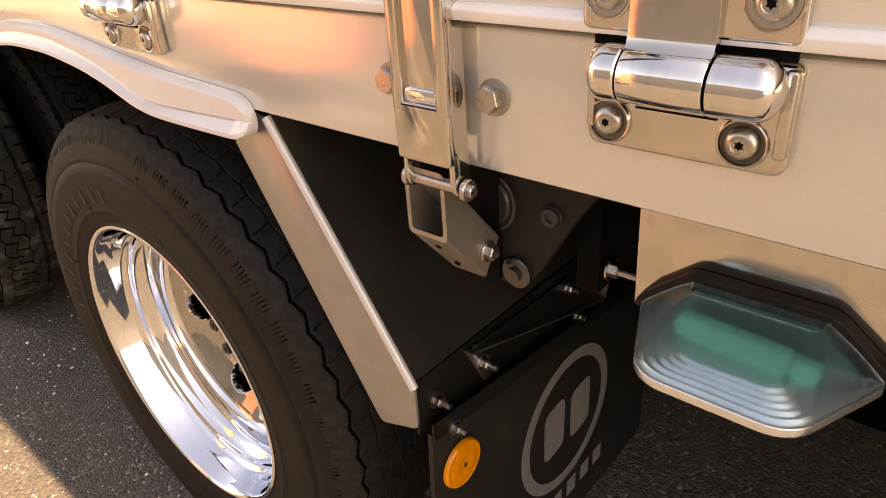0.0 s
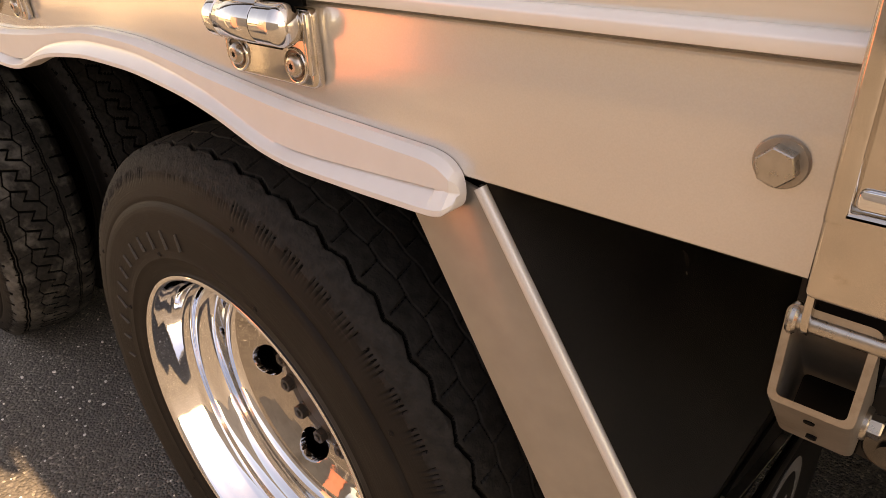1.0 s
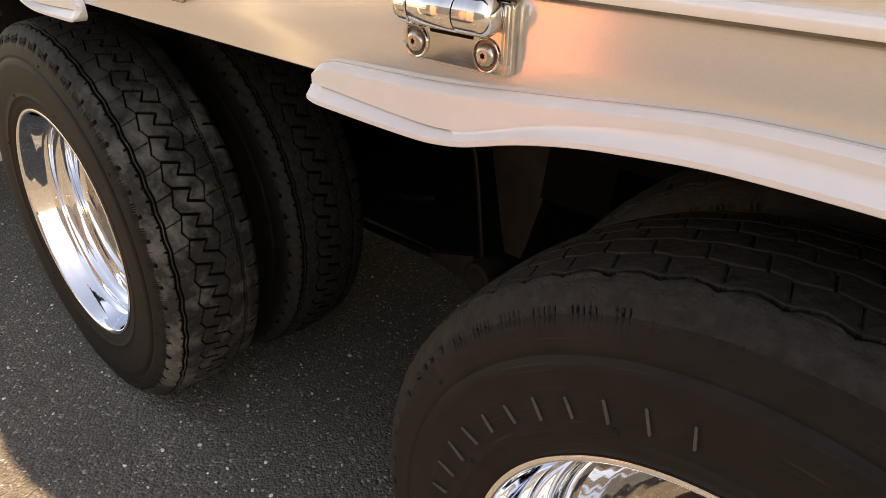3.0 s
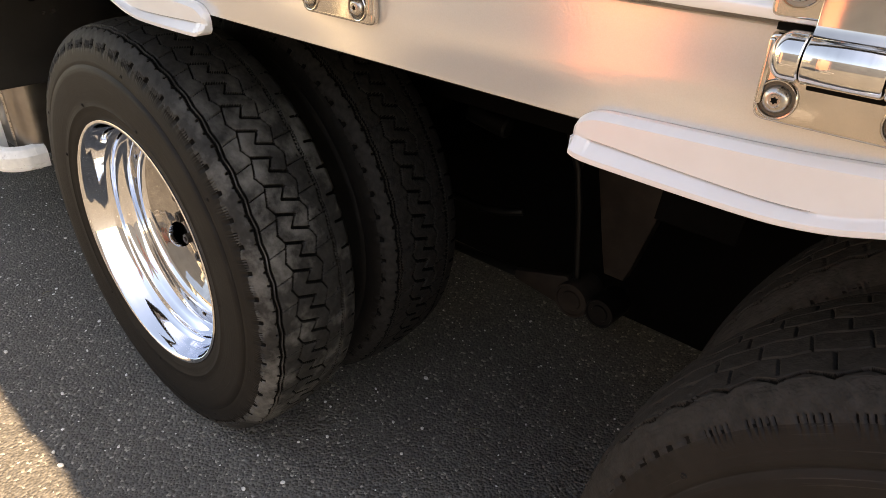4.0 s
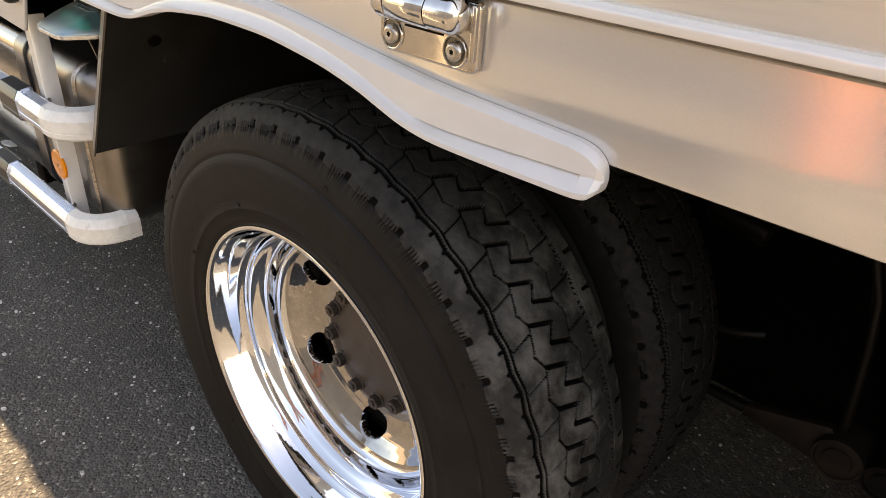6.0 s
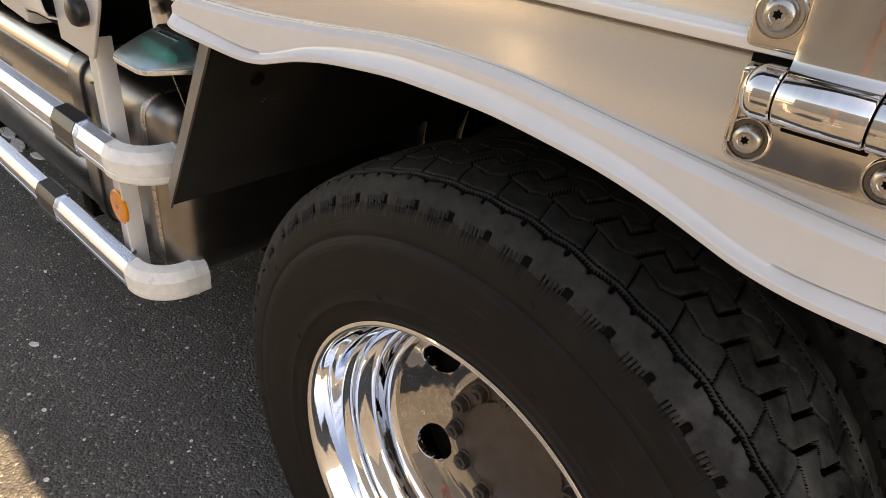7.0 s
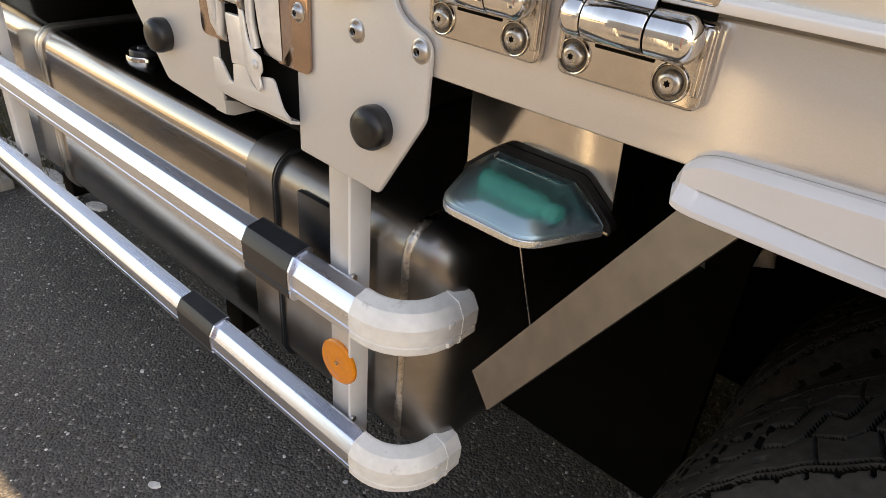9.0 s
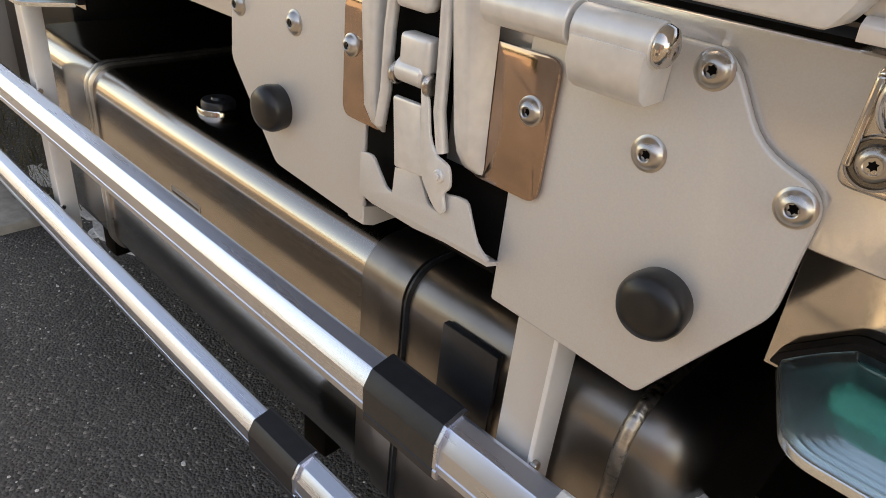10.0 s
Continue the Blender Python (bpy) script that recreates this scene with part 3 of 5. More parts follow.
TYRE_BLOCK, TYRE_RIB = tyre_mesh("tyre_block", "block"), tyre_mesh("tyre_rib", "rib")
INNER_BLOCK, INNER_RIB = tyre_mesh("inner_block", "block", 0.0028, 0.0015), tyre_mesh("inner_rib", "rib", 0.0028, 0.0015)

# chrome dual rim: lip, bead seat, well, dished disc with hand holes
rim_prof = [(0.020, 0.300), (0.003, 0.3035), (-0.003, 0.3020), (-0.0045, 0.2985), (-0.003, 0.2945), (0.003, 0.2915), (0.012, 0.2895), (0.020, 0.2865),
            (0.036, 0.2815), (0.050, 0.2790), (0.056, 0.2765), (0.060, 0.2715), (0.064, 0.2690), (0.070, 0.2695), (0.078, 0.2670), (0.086, 0.2590), (0.093, 0.2520),
            (0.102, 0.2490), (0.118, 0.2475), (0.126, 0.2460), (0.132, 0.2425), (0.1365, 0.2370), (0.140, 0.2300)]
disc_prof = [(0.140, 0.2300), (0.151, 0.2180), (0.1615, 0.2050), (0.1705, 0.1900), (0.1770, 0.1750), (0.1815, 0.1600), (0.184, 0.1450), (0.184, 0.1300)]
SEG, HOLES = 240, 6


def rim_bm():
    bm = bmesh.new()
    add_lathe(bm, rim_prof, 160)
    # disc with oval hand holes: cells inside an oval are left out, and the edge ring is turned in
    rings = [np.array(p) for p in disc_prof]
    fine = []
    for a, b in zip(rings, rings[1:]):
        for k in range(4):
            fine.append(a + (b - a) * k / 4)
    fine.append(rings[-1])

    def inside(r, th):
        k = round(th / (2 * math.pi / HOLES))
        d = th - k * 2 * math.pi / HOLES
        return (d * r / 0.036) ** 2 + ((r - 0.190) / 0.0275) ** 2

    vs = {}

    def vert(i, j):
        j %= SEG
        if (i, j) not in vs:
            y, r = fine[i]
            th = 2 * math.pi * j / SEG
            q = inside(r, th)
            if 0.45 < q < 1.0:                         # pull onto the oval
                k = round(th / (2 * math.pi / HOLES))
                d = (th - k * 2 * math.pi / HOLES) * r
                f = 1 / math.sqrt(q)
                rn = 0.190 + (r - 0.190) * f
                th = k * 2 * math.pi / HOLES + d * f / rn
                y += (r - rn) * 0.5
                r = rn
            vs[(i, j)] = bm.verts.new((r * math.cos(th), y, r * math.sin(th)))
        return vs[(i, j)]

    for i in range(len(fine) - 1):
        for j in range(SEG):
            rc = (fine[i][1] + fine[i + 1][1]) / 2
            if inside(rc, 2 * math.pi * (j + 0.5) / SEG) < 0.80:
                continue
            bm.faces.new((vert(i, j), vert(i, j + 1), vert(i + 1, j + 1), vert(i + 1, j)))
    # turned-in edges of the holes
    border = [e for e in bm.edges if len(e.link_faces) == 1 and 0.150 < math.hypot(*(e.verts[0].co.xz)) < 0.2215 and 0.150 < math.hypot(*(e.verts[1].co.xz)) < 0.2215]
    ex = bmesh.ops.extrude_edge_only(bm, edges=border)
    bmesh.ops.translate(bm, verts=[v for v in ex["geom"] if isinstance(v, bmesh.types.BMVert)], vec=(0, 0.014, 0))
    return bm


RIM_MESH = mesh_of(rim_bm(), "rim", 50)
RIM_MESH.materials.append(CHROME)
RIM_MESH.materials.append(DISC)
# the disc takes the darker chrome that stands for dark reflections
for f in RIM_MESH.polygons:
    f.material_index = int(math.hypot(f.center.x, f.center.z) < 0.2335 and f.center.y > 0.138)
hub_prof = [(0.186, 0.132), (0.172, 0.132), (0.168, 0.130), (0.166, 0.127), (0.1655, 0.124), (0.1655, 0.0995),
            (0.1615, 0.0975), (0.1600, 0.094), (0.1600, 0.050), (0.1592, 0.006), (0.1575, 0.0045), (0.1575, 0.0)]
HUB_MESH = mesh_of(lathe(hub_prof, 72), "hub", 35)
bm = bmesh.new()
add_lathe(bm, [(0, 0), (0, 0.0162), (-0.0025, 0.0168), (-0.004, 0.0150), (-0.004, 0)], 20)
add_hex(bm, (0, -0.004, 0), 0.0145, 0.014)
add_rod(bm, (0, -0.015, 0), (0, -0.022, 0), 0.0068, 12, 0.001)
BOLT_MESH = mesh_of(bm, "flange_bolt", 30)
INNER_RIM = mesh_of(lathe([(0.0, 0.300), (-0.004, 0.297), (0.004, 0.288), (0.05, 0.278), (0.09, 0.25), (0.12, 0.24), (0.13, 0.10)], 64), "inner_rim", 40)
DRUM_MESH = mesh_of(lathe([(0.19, 0.0), (0.19, 0.2), (0.21, 0.215), (0.42, 0.215), (0.43, 0.16), (0.43, 0.0)], 48), "brake_drum", 40)


def wheel(xc, tyre, spin, label, sidewall):
    base = pose(xc, RIM_Y, WZ, 0, 0, 0)
    turn = base @ Matrix.Rotation(radians(spin), 4, "Y")
    w = link("wheel", RIM_MESH, truck, turn, "mirror-polished chrome truck wheel with a deep dish", (CHROME,))
    t = link("tyre", tyre, w, base, label, (RUBBER,))
    link("hub", HUB_MESH, w, turn, "dusty brown-grey hub flange", (HUB,))
    for k in range(12):
        a = 2 * math.pi * (k + 0.3) / 12
        link("flange_bolt", BOLT_MESH, w, turn @ Matrix.Translation((0.1145 * math.cos(a), 0.1655, 0.1145 * math.sin(a))) @ Matrix.Rotation(k * 0.7, 4, "Y"), "", (HUB_BOLT,))
    inner = base @ Matrix.Translation((0, 0.330, 0))
    link("inner_tyre", INNER_BLOCK if tyre is TYRE_BLOCK else INNER_RIB, w, inner, "inner dual tyre, worn black rubber", (RUBBER,))
    link("inner_rim", INNER_RIM, w, inner, "", (BLACK,))
    link("brake_drum", DRUM_MESH, w, base, "", (BLACK,))
    if sidewall:
        random.seed(11)                                 # unreadable raised lettering, as plain bars
        for k in range(12):
            a = radians(98 + k * 7.2)
            hh = random.uniform(0.024, 0.031)
            bm = box(0.364 - hh / 2, 0.364 + hh / 2, -0.0142, -0.0085, -0.0013, 0.0013, bevel=0.0006, seg=1)
            tilt = Matrix.Rotation(radians(random.uniform(-9, 9)), 4, "Y")
            spot = Matrix.Translation((0.364, 0, 0)) @ tilt @ Matrix.Translation((-0.364, 0, 0))
            part("lettering_bar", bm, RUBBER_BAR, t, smooth=0, m=base @ Matrix.Rotation(-a, 4, "Y") @ spot)
    bm = bmesh.new()                                        # small moulding studs on the side
    add_lathe(bm, [(0.0, 0.0042), (-0.0012, 0.0038), (-0.0016, 0.0026), (-0.0008, 0.0018), (-0.0008, 0.0)], 14)
    stud_mesh = mesh_of(bm, "moulding_stud", 50)
    for k in range(14):
        a = radians(k * 360 / 14 + 9 * (k % 3))
        rr = 0.4360 if k % 2 else 0.341
        link("moulding_stud", stud_mesh, t, base @ Matrix.Translation((rr * math.cos(a), -0.0066 if k % 2 else -0.0095, rr * math.sin(a))), "", (RUBBER,))
    return w


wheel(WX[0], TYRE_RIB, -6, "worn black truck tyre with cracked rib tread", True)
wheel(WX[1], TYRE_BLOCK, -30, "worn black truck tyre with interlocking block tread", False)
FAR = mesh_of(lathe([(0.26, 0.25), (0.28, 0.3), (0.27, 0.46), (0.24, 0.5), (0.03, 0.5), (0, 0.46), (-0.01, 0.3), (0.05, 0.25), (0.1, 0.0)], 48), "far_tyre", 30)
for x in WX:
    for y in (2.15, 2.48):
        link("far_tyre", FAR, truck, pose(x, y, WZ), "", (RUBBER,))

# ---- wheel-arch trims ----
half_top = [(0.0, 1.1615), (0.06, 1.16), (0.12, 1.1545), (0.18, 1.1475), (0.25, 1.14), (0.33, 1.1325), (0.4, 1.129), (0.47, 1.126)]
half_bot = [(0.0, 1.1275), (0.06, 1.1265), (0.12, 1.121), (0.17, 1.1145), (0.22, 1.104), (0.255, 1.094), (0.285, 1.0855), (0.315, 1.0805), (0.345, 1.0785), (0.4, 1.0785), (0.46, 1.0795)]

def smooth_line(pts, n=5):
    out = []
    for i in range(len(pts) - 1):
        p0, p1, p2, p3 = (np.array(pts[max(0, min(len(pts) - 1, i + k))]) for k in (-1, 0, 1, 2))
        for j in range(n):
            t = j / n
            out.append(tuple(0.5 * (2 * p1 + (p2 - p0) * t + (2 * p0 - 5 * p1 + 4 * p2 - p3) * t * t + (3 * p1 - p0 - 3 * p2 + p3) * t ** 3)))
    return out + [pts[-1]]


TOP_LINE = smooth_line(half_top + [(0.490, 1.1245), (0.503, 1.1205), (0.5115, 1.1135), (0.5150, 1.1060), (0.5160, 1.0990)])
BOT_LINE = smooth_line(half_bot + [(0.490, 1.0802), (0.503, 1.0815), (0.5105, 1.0845), (0.5148, 1.0900), (0.5160, 1.0970)])


def arch_trim(xc):
    """A pressed strip: chamfered upper edge, flat face, a groove near each end, and below it a band that leans out to a square lip."""
    us = sorted({round(u, 4) for u in [*np.linspace(0, 0.46, 70), *np.linspace(0.2995, 0.3155, 9), *np.linspace(0.488, 0.498, 9), *np.linspace(0.47, 0.506, 24), *np.linspace(0.506, 0.516, 30)]})
    us = [-u for u in reversed(us)] + us[1:]
    bm = bmesh.new()
    rings = []
    for u in us:
        a = abs(u)
        zt = float(np.interp(a, *zip(*TOP_LINE)))
        zb = float(np.interp(a, *zip(*BOT_LINE)))
        f = min(1.0, (zt - zb) / 0.036)
        e = max(0.0, min(1.0, (0.516 - a) / 0.0055))                    # chamfer round the end
        g = 0.0030 * max(0.0, min(1.0, (a - 0.300) / 0.008, (0.497 - a) / 0.003))
        q = max(0.0, min(1.0, (0.298 - a) / 0.24))
        zg = zb + f * (0.0125 + 0.0060 * max(0.0, min(1.0, (a - 0.3) / 0.18)) + 0.0090 * q * q * (3 - 2 * q))
        zl, yl = zb + 0.0062 * f, 0.3815
        band = []
        for t in (0.12, 0.3, 0.5, 0.7, 0.88):
            band.append((0.3896 + g + (yl - 0.3896 - g) * t ** (1.0 + 0.5 * min(1.0, max(0.0, (0.33 - a) / 0.03))), zg - 0.0006 + (zl - zg + 0.0006) * t))
        prof = [(0.4035, zt), (0.3968, zt), (0.3903, zt - 0.0052 * f), (0.3896, zt - 0.0060 * f),
                (0.3896, zg + 0.0030 * f), (0.3896, zg + 0.0007 * f), (0.3897 + g, zg + 0.0002 * f), (0.3896 + g, zg - 0.0006 * f), *band,
                (yl, zl), (yl - 0.0007, zl - 0.0007 * f), (yl - 0.0007, zb + 0.0008 * f), (yl + 0.0003, zb), (0.4035, zb)]
        rings.append([bm.verts.new((xc + u, y + (0.4035 - y) * 0.48 * (1 - e), z)) for y, z in prof])
    n = len(rings[0])
    for A, B in zip(rings, rings[1:]):
        for i in range(n - 1):
            bm.faces.new((A[i], A[i + 1], B[i + 1], B[i]))
    bm.faces.new(rings[0])
    bm.faces.new(rings[-1])
    t = part("arch_trim", bm, PAINT_TRIM, truck, "white painted wheel-arch trim with a square lower lip", smooth=20)
    for k in (-1, 1):                                     # dark line that paints the groove's shade
        line = []
        for j in range(25):
            a = 0.305 + 0.190 * j / 24
            zb = float(np.interp(a, *zip(*BOT_LINE)))
            line.append((xc + k * a, 0.3922, zb + 0.0127 + 0.0060 * min(1.0, (a - 0.3) / 0.18)))
        bm = bmesh.new()
        add_sweep(bm, line, [(-0.0006, -0.0003), (0.0006, -0.0003), (0.0006, 0.0003), (-0.0006, 0.0003)], up=(0, 1, 0))
        part("groove_shade_line", bm, TRIM_GROOVE_SHADE, t, "dark line painted as the shade in the groove")
    return t


TRIMS = (-1.1245, -2.7735)
for x in TRIMS:
    arch_trim(x)
# sill panel, cut out over the wheels behind the trims
foot = [(1.3, Z0)]
for xc in TRIMS:
    for k in range(25):
        u = 0.216 - 0.018 * k
        foot.append((xc + u, max(Z0, float(np.interp(abs(u), *zip(*BOT_LINE))) + 0.004)))
foot += [(-5.2, Z0), (-5.2, Z1 - 0.002), (1.3, Z1 - 0.002)]
part("sill_panel", prism(foot, "y", YP, 0.47, bevel=0.003, seg=3), PAINT, truck, "silver-white painted steel sill panel", smooth=30)


# ---- hinges of the side gate ----
def socket_screw(c, r, parent, mat=None, label=""):
    """A round screw head with a dark star recess, facing -y."""
    bm = bmesh.new()
    m = Matrix.Translation(c)
    h = r * 0.62
    add_lathe(bm, [(0.001, r), (-h * 0.35, r), (-h * 0.75, r * 0.84), (-h, r * 0.60), (-h, r * 0.50), (-h * 0.92, r * 0.45), (-h * 0.92, 0)], 28, m)
    part("screw", bm, mat or STEEL, parent, label)
    bm = bmesh.new()
    ring_ = [(0.31 if k % 2 else 0.20) * r for k in range(12)]
    vs = [bm.verts.new(m @ Vector((q * math.cos(math.pi * k / 6), -h * 0.935, q * math.sin(math.pi * k / 6)))) for k, q in enumerate(ring_)]
    ws = [bm.verts.new(v.co + Vector((0, h * 0.5, 0))) for v in vs]
    bm.faces.new(vs)
    bm.faces.new(ws)
    for k in range(12):
        bm.faces.new((vs[k], vs[(k + 1) % 12], ws[(k + 1) % 12], ws[k]))
    part("socket", bm, BLACK, parent, smooth=0)


def hinge(xc, zs=1.169):
    yf = YP - 0.011
    x0, x1, z0, z1 = xc - 0.0575, xc + 0.0665, zs - 0.0175, zs + 0.046
    outline = rounded([(x0, z0), (x1, z0), (x1, z1), (x0, z1)], [0.010, 0.010, 0.006, 0.006], 5)
    h = part("hinge", prism(outline, "y", yf, YP - 0.0005, bevel=0.0035, seg=3), POLISHED, truck, "polished stainless steel gate hinge with round knuckles")
    # raised border strips
    part("border", box(x1 - 0.008, x1 - 0.001, yf - 0.004, yf + 0.003, z0 + 0.012, z1 - 0.002, bevel=0.0022, seg=3), POLISHED, h)
    part("border", box(x0 + 0.001, x0 + 0.006, yf - 0.003, yf + 0.003, z0 + 0.012, z1 - 0.004, bevel=0.0018, seg=3), POLISHED, h)
    for s in (-1, 1):
        bm = bmesh.new()
        add_lathe(bm, [(0.001, 0.0152), (-0.0014, 0.0148), (-0.0022, 0.0140), (-0.0020, 0.0132), (-0.0006, 0.0127), (0.0008, 0.0124)], 36, Matrix.Translation((xc + s * 0.0415, yf, zs)))
        part("screw_seat", bm, POLISHED, h)
        bm = bmesh.new()
        add_lathe(bm, [(-0.0003, 0.0126), (-0.0002, 0.0)], 32, Matrix.Translation((xc + s * 0.0415, yf, zs)))
        # dark disc carries the shade of the recessed seat in its colour
        part("seat_well", bm, GUARD, h)
        socket_screw((xc + s * 0.0415, yf, zs), 0.0098, h)
    # black strips stand for the shade in the gaps by the knuckles
    part("slot", box(xc - 0.024, xc + 0.026, yf - 0.0022, yf + 0.002, zs + 0.0140, zs + 0.0200, bevel=0.0008), BLACK, h, "black strip for the shaded gap under the knuckle")
    part("shadow_gap", box(x0 + 0.004, x1 - 0.004, yf - 0.0015, yf + 0.002, zs + 0.0475, zs + 0.0525), BLACK, h)
    zk, yk, rk = zs + 0.0345, YP - 0.0245, 0.0170
    for a, b, dome in ((xc - 0.0495, xc - 0.0262, -1), (xc - 0.0250, xc + 0.0252, 0), (xc + 0.0264, xc + 0.0630, 1)):
        bm = bmesh.new()
        m = Matrix.Translation((a, yk, zk)) @ AXIS["x"]
        ln = b - a
        dk = rk * 0.75
        if dome == 1:
            pr = [(0, 0), (0, rk - 0.001), (0.001, rk)] + [(ln - dk + dk * math.sin(radians(q)), rk * math.cos(radians(q))) for q in range(0, 91, 9)]
        elif dome == -1:
            pr = [(dk - dk * math.cos(radians(q)), rk * math.sin(radians(q))) for q in range(0, 91, 9)] + [(ln - 0.001, rk), (ln, rk - 0.001), (ln, 0)]
        else:
            pr = [(0, 0), (0, rk - 0.0008), (0.001, rk), (ln - 0.001, rk), (ln, rk - 0.0008), (ln, 0)]
        pr = [(d, r if r > 1e-4 else 0.0) for d, r in pr]
        add_lathe(bm, pr, 40, m)
        if dome:
            add_box(bm, a + 0.005, b - 0.006, yk, yf + 0.004, zk - 0.013, zk + 0.004, bevel=0.001)
        part("knuckle", bm, KNUCKLE, h)
    bm = bmesh.new()
    add_rod(bm, (xc - 0.028, yk, zk), (xc + 0.030, yk, zk), rk - 0.003, 24)
    part("pivot_pin", bm, BLACK, h)
    # another black strip, painting the slot's shade
    part("slot_shade", box(xc - 0.0245, xc + 0.0262, yf - 0.0012, yf + 0.004, zs + 0.0105, zs + 0.030, bevel=0.001), BLACK, h, "black strip for the shade in the slot under the knuckles")
    yu = 0.3825
    o = rounded([(xc - 0.058, 1.2265), (xc + 0.066, 1.2265), (xc + 0.066, 1.315), (xc - 0.058, 1.315)], 0.006, 4)
    part("upper_leaf", prism(o, "y", yu, 0.3918, bevel=0.0025, seg=3), POLISHED, h, "polished upper hinge leaf")
    # strap curves up from the knuckle onto the leaf
    path = [(0.372, zk + 0.0155), (0.3755, zk + 0.0185), (0.377, zk + 0.023), (0.3772, 1.245), (0.3765, 1.315)]
    prof = path + [(0.3835, 1.315), (0.3835, zk + 0.0145), (0.378, zk + 0.013)]
    part("strap", prism(prof, "x", xc - 0.0255, xc + 0.0255, bevel=0.0008), POLISHED, h)
    for s in (-1, 1):
        bm = bmesh.new()
        add_lathe(bm, [(0.001, 0.0155), (-0.0012, 0.0150), (-0.0016, 0.0140), (-0.0006, 0.0130), (0.0, 0.0)], 32, Matrix.Translation((xc + s * 0.0455 + 0.004, yu, 1.2475)))
        part("screw_seat", bm, POLISHED, h)
        socket_screw((xc + s * 0.0455 + 0.004, yu, 1.2475), 0.0100, h)
    return h


for x in (-0.158, -0.821, -1.4335, -1.9695, -2.4675, -3.353, -3.495):
    hinge(x)
hinge(0.45)

# ---- tailgate strap, its bracket and bolts ----
def hex_bolt(x, z, r=0.0105):
    bm = bmesh.new()
    add_lathe(bm, [(0.001, 0), (0.001, r * 1.3), (-0.0015, r * 1.33), (-0.003, r * 1.25), (-0.003, 0)], 28, Matrix.Translation((x, YP, z)))
    w = part("bolt", bm, BRACKET, truck, "hex bolt with a washer, dull zinc")
    bm = bmesh.new()
    add_hex(bm, (x, YP - 0.003, z), r, 0.0085, Matrix.Rotation(0.3, 4, "Y"))
    part("bolt_head", bm, STEEL, w, smooth=0)


hex_bolt(-0.402, 1.168)
hex_bolt(-0.298, 1.167)

HX0, HX1 = -0.3725, -0.3175
bm = bmesh.new()
# pressed strap: outer frame round a sunken slot
yf, yb = 0.371, 0.384
frame_o = [(HX0, 1.122), (HX1, 1.122), (HX1, 1.34), (HX0, 1.34)]
add_prism(bm, rounded(frame_o, [0.006, 0.006, 0, 0], 4), "y", yf + 0.005, yb, bevel=0.002)
strap = part("strap_handle", bm, POLISHED, truck, "polished stainless pull strap with a pressed slot")
for x0, x1 in ((HX0, HX0 + 0.0105), (HX1 - 0.0115, HX1)):
    part("strap_side", box(x0, x1, yf, yf + 0.008, 1.155, 1.34, bevel=0.003, seg=3), POLISHED, strap)
part("strap_foot", prism(rounded([(HX0 + 0.0003, 1.116), (HX1 - 0.0003, 1.116), (HX1 - 0.0003, 1.163), (HX0 + 0.0003, 1.163)], [0.004, 0.004, 0.001, 0.001], 3), "y", yf + 0.0006, yf + 0.008, bevel=0.0025, seg=3), POLISHED, strap)
bm = bmesh.new()
add_prism(bm, rounded([(HX0 + 0.011, 1.164), (HX1 - 0.012, 1.164), (HX1 - 0.012, 1.174), (HX0 + 0.011, 1.174)], 0.004, 4), "y", yf + 0.0025, yf + 0.006, bevel=0.002)
part("slot_end", bm, CHROME, strap)
# cheeks reach back to the sill and down round the pin
for x0, x1 in ((HX0 + 0.001, HX0 + 0.005), (HX1 - 0.006, HX1 - 0.0005)):
    poly = rounded([(0.377, 1.34), (0.377, 1.100), (0.381, 1.0875), (0.393, 1.0875), (0.3965, 1.098), (0.395, 1.16), (0.392, 1.34)], [0, 0.004, 0.006, 0.006, 0.004, 0.004, 0], 3)
    part("cheek", prism(poly, "x", x0, x1, bevel=0.001), POLISHED, strap)
bm = bmesh.new()
add_rod(bm, (HX0 - 0.006, 0.387, 1.0945), (HX1 + 0.010, 0.387, 1.0945), 0.0055, 18, 0.001)
add_rod(bm, (HX1 + 0.001, 0.387, 1.0945), (HX1 + 0.006, 0.387, 1.0945), 0.0095, 20, 0.001)
add_rod(bm, (HX0 - 0.006, 0.387, 1.0945), (HX0 - 0.001, 0.387, 1.0945), 0.0090, 20, 0.0015)
part("pin", bm, STEEL, strap, "steel hinge pin with washers")
# open box bracket below
bm = bmesh.new()
bx0, bx1 = -0.3800, -0.3365
o = rounded([(bx0, 1.041), (bx1, 1.041), (bx1, 1.104), (bx0, 1.104)], 0.006, 4)
i_ = rounded([(bx0 + 0.0042, 1.0455), (bx1 - 0.0042, 1.0455), (bx1 - 0.0042, 1.0995), (bx0 + 0.0042, 1.0995)], 0.004, 4)
vo_f = [bm.verts.new((x, 0.3845, z)) for x, z in o]
vi_f = [bm.verts.new((x, 0.3845, z)) for x, z in i_]
vo_b = [bm.verts.new((x, 0.437 if z < 1.07 else 0.456, z - (0.060 if z < 1.07 else 0.084))) for x, z in o]
vi_b = [bm.verts.new((x, 0.437 if z < 1.07 else 0.456, z - (0.060 if z < 1.07 else 0.084))) for x, z in i_]
n = len(o)
for k in range(n):
    q = (k + 1) % n
    bm.faces.new((vo_f[k], vo_f[q], vi_f[q], vi_f[k]))
    bm.faces.new((vo_f[k], vo_b[k], vo_b[q], vo_f[q]))
    bm.faces.new((vi_f[k], vi_f[q], vi_b[q], vi_b[k]))
    bm.faces.new((vo_b[k], vi_b[k], vi_b[q], vo_b[q]))
brk = part("box_bracket", bm, BRACKET, truck, "open box-section steel bracket", smooth=25)
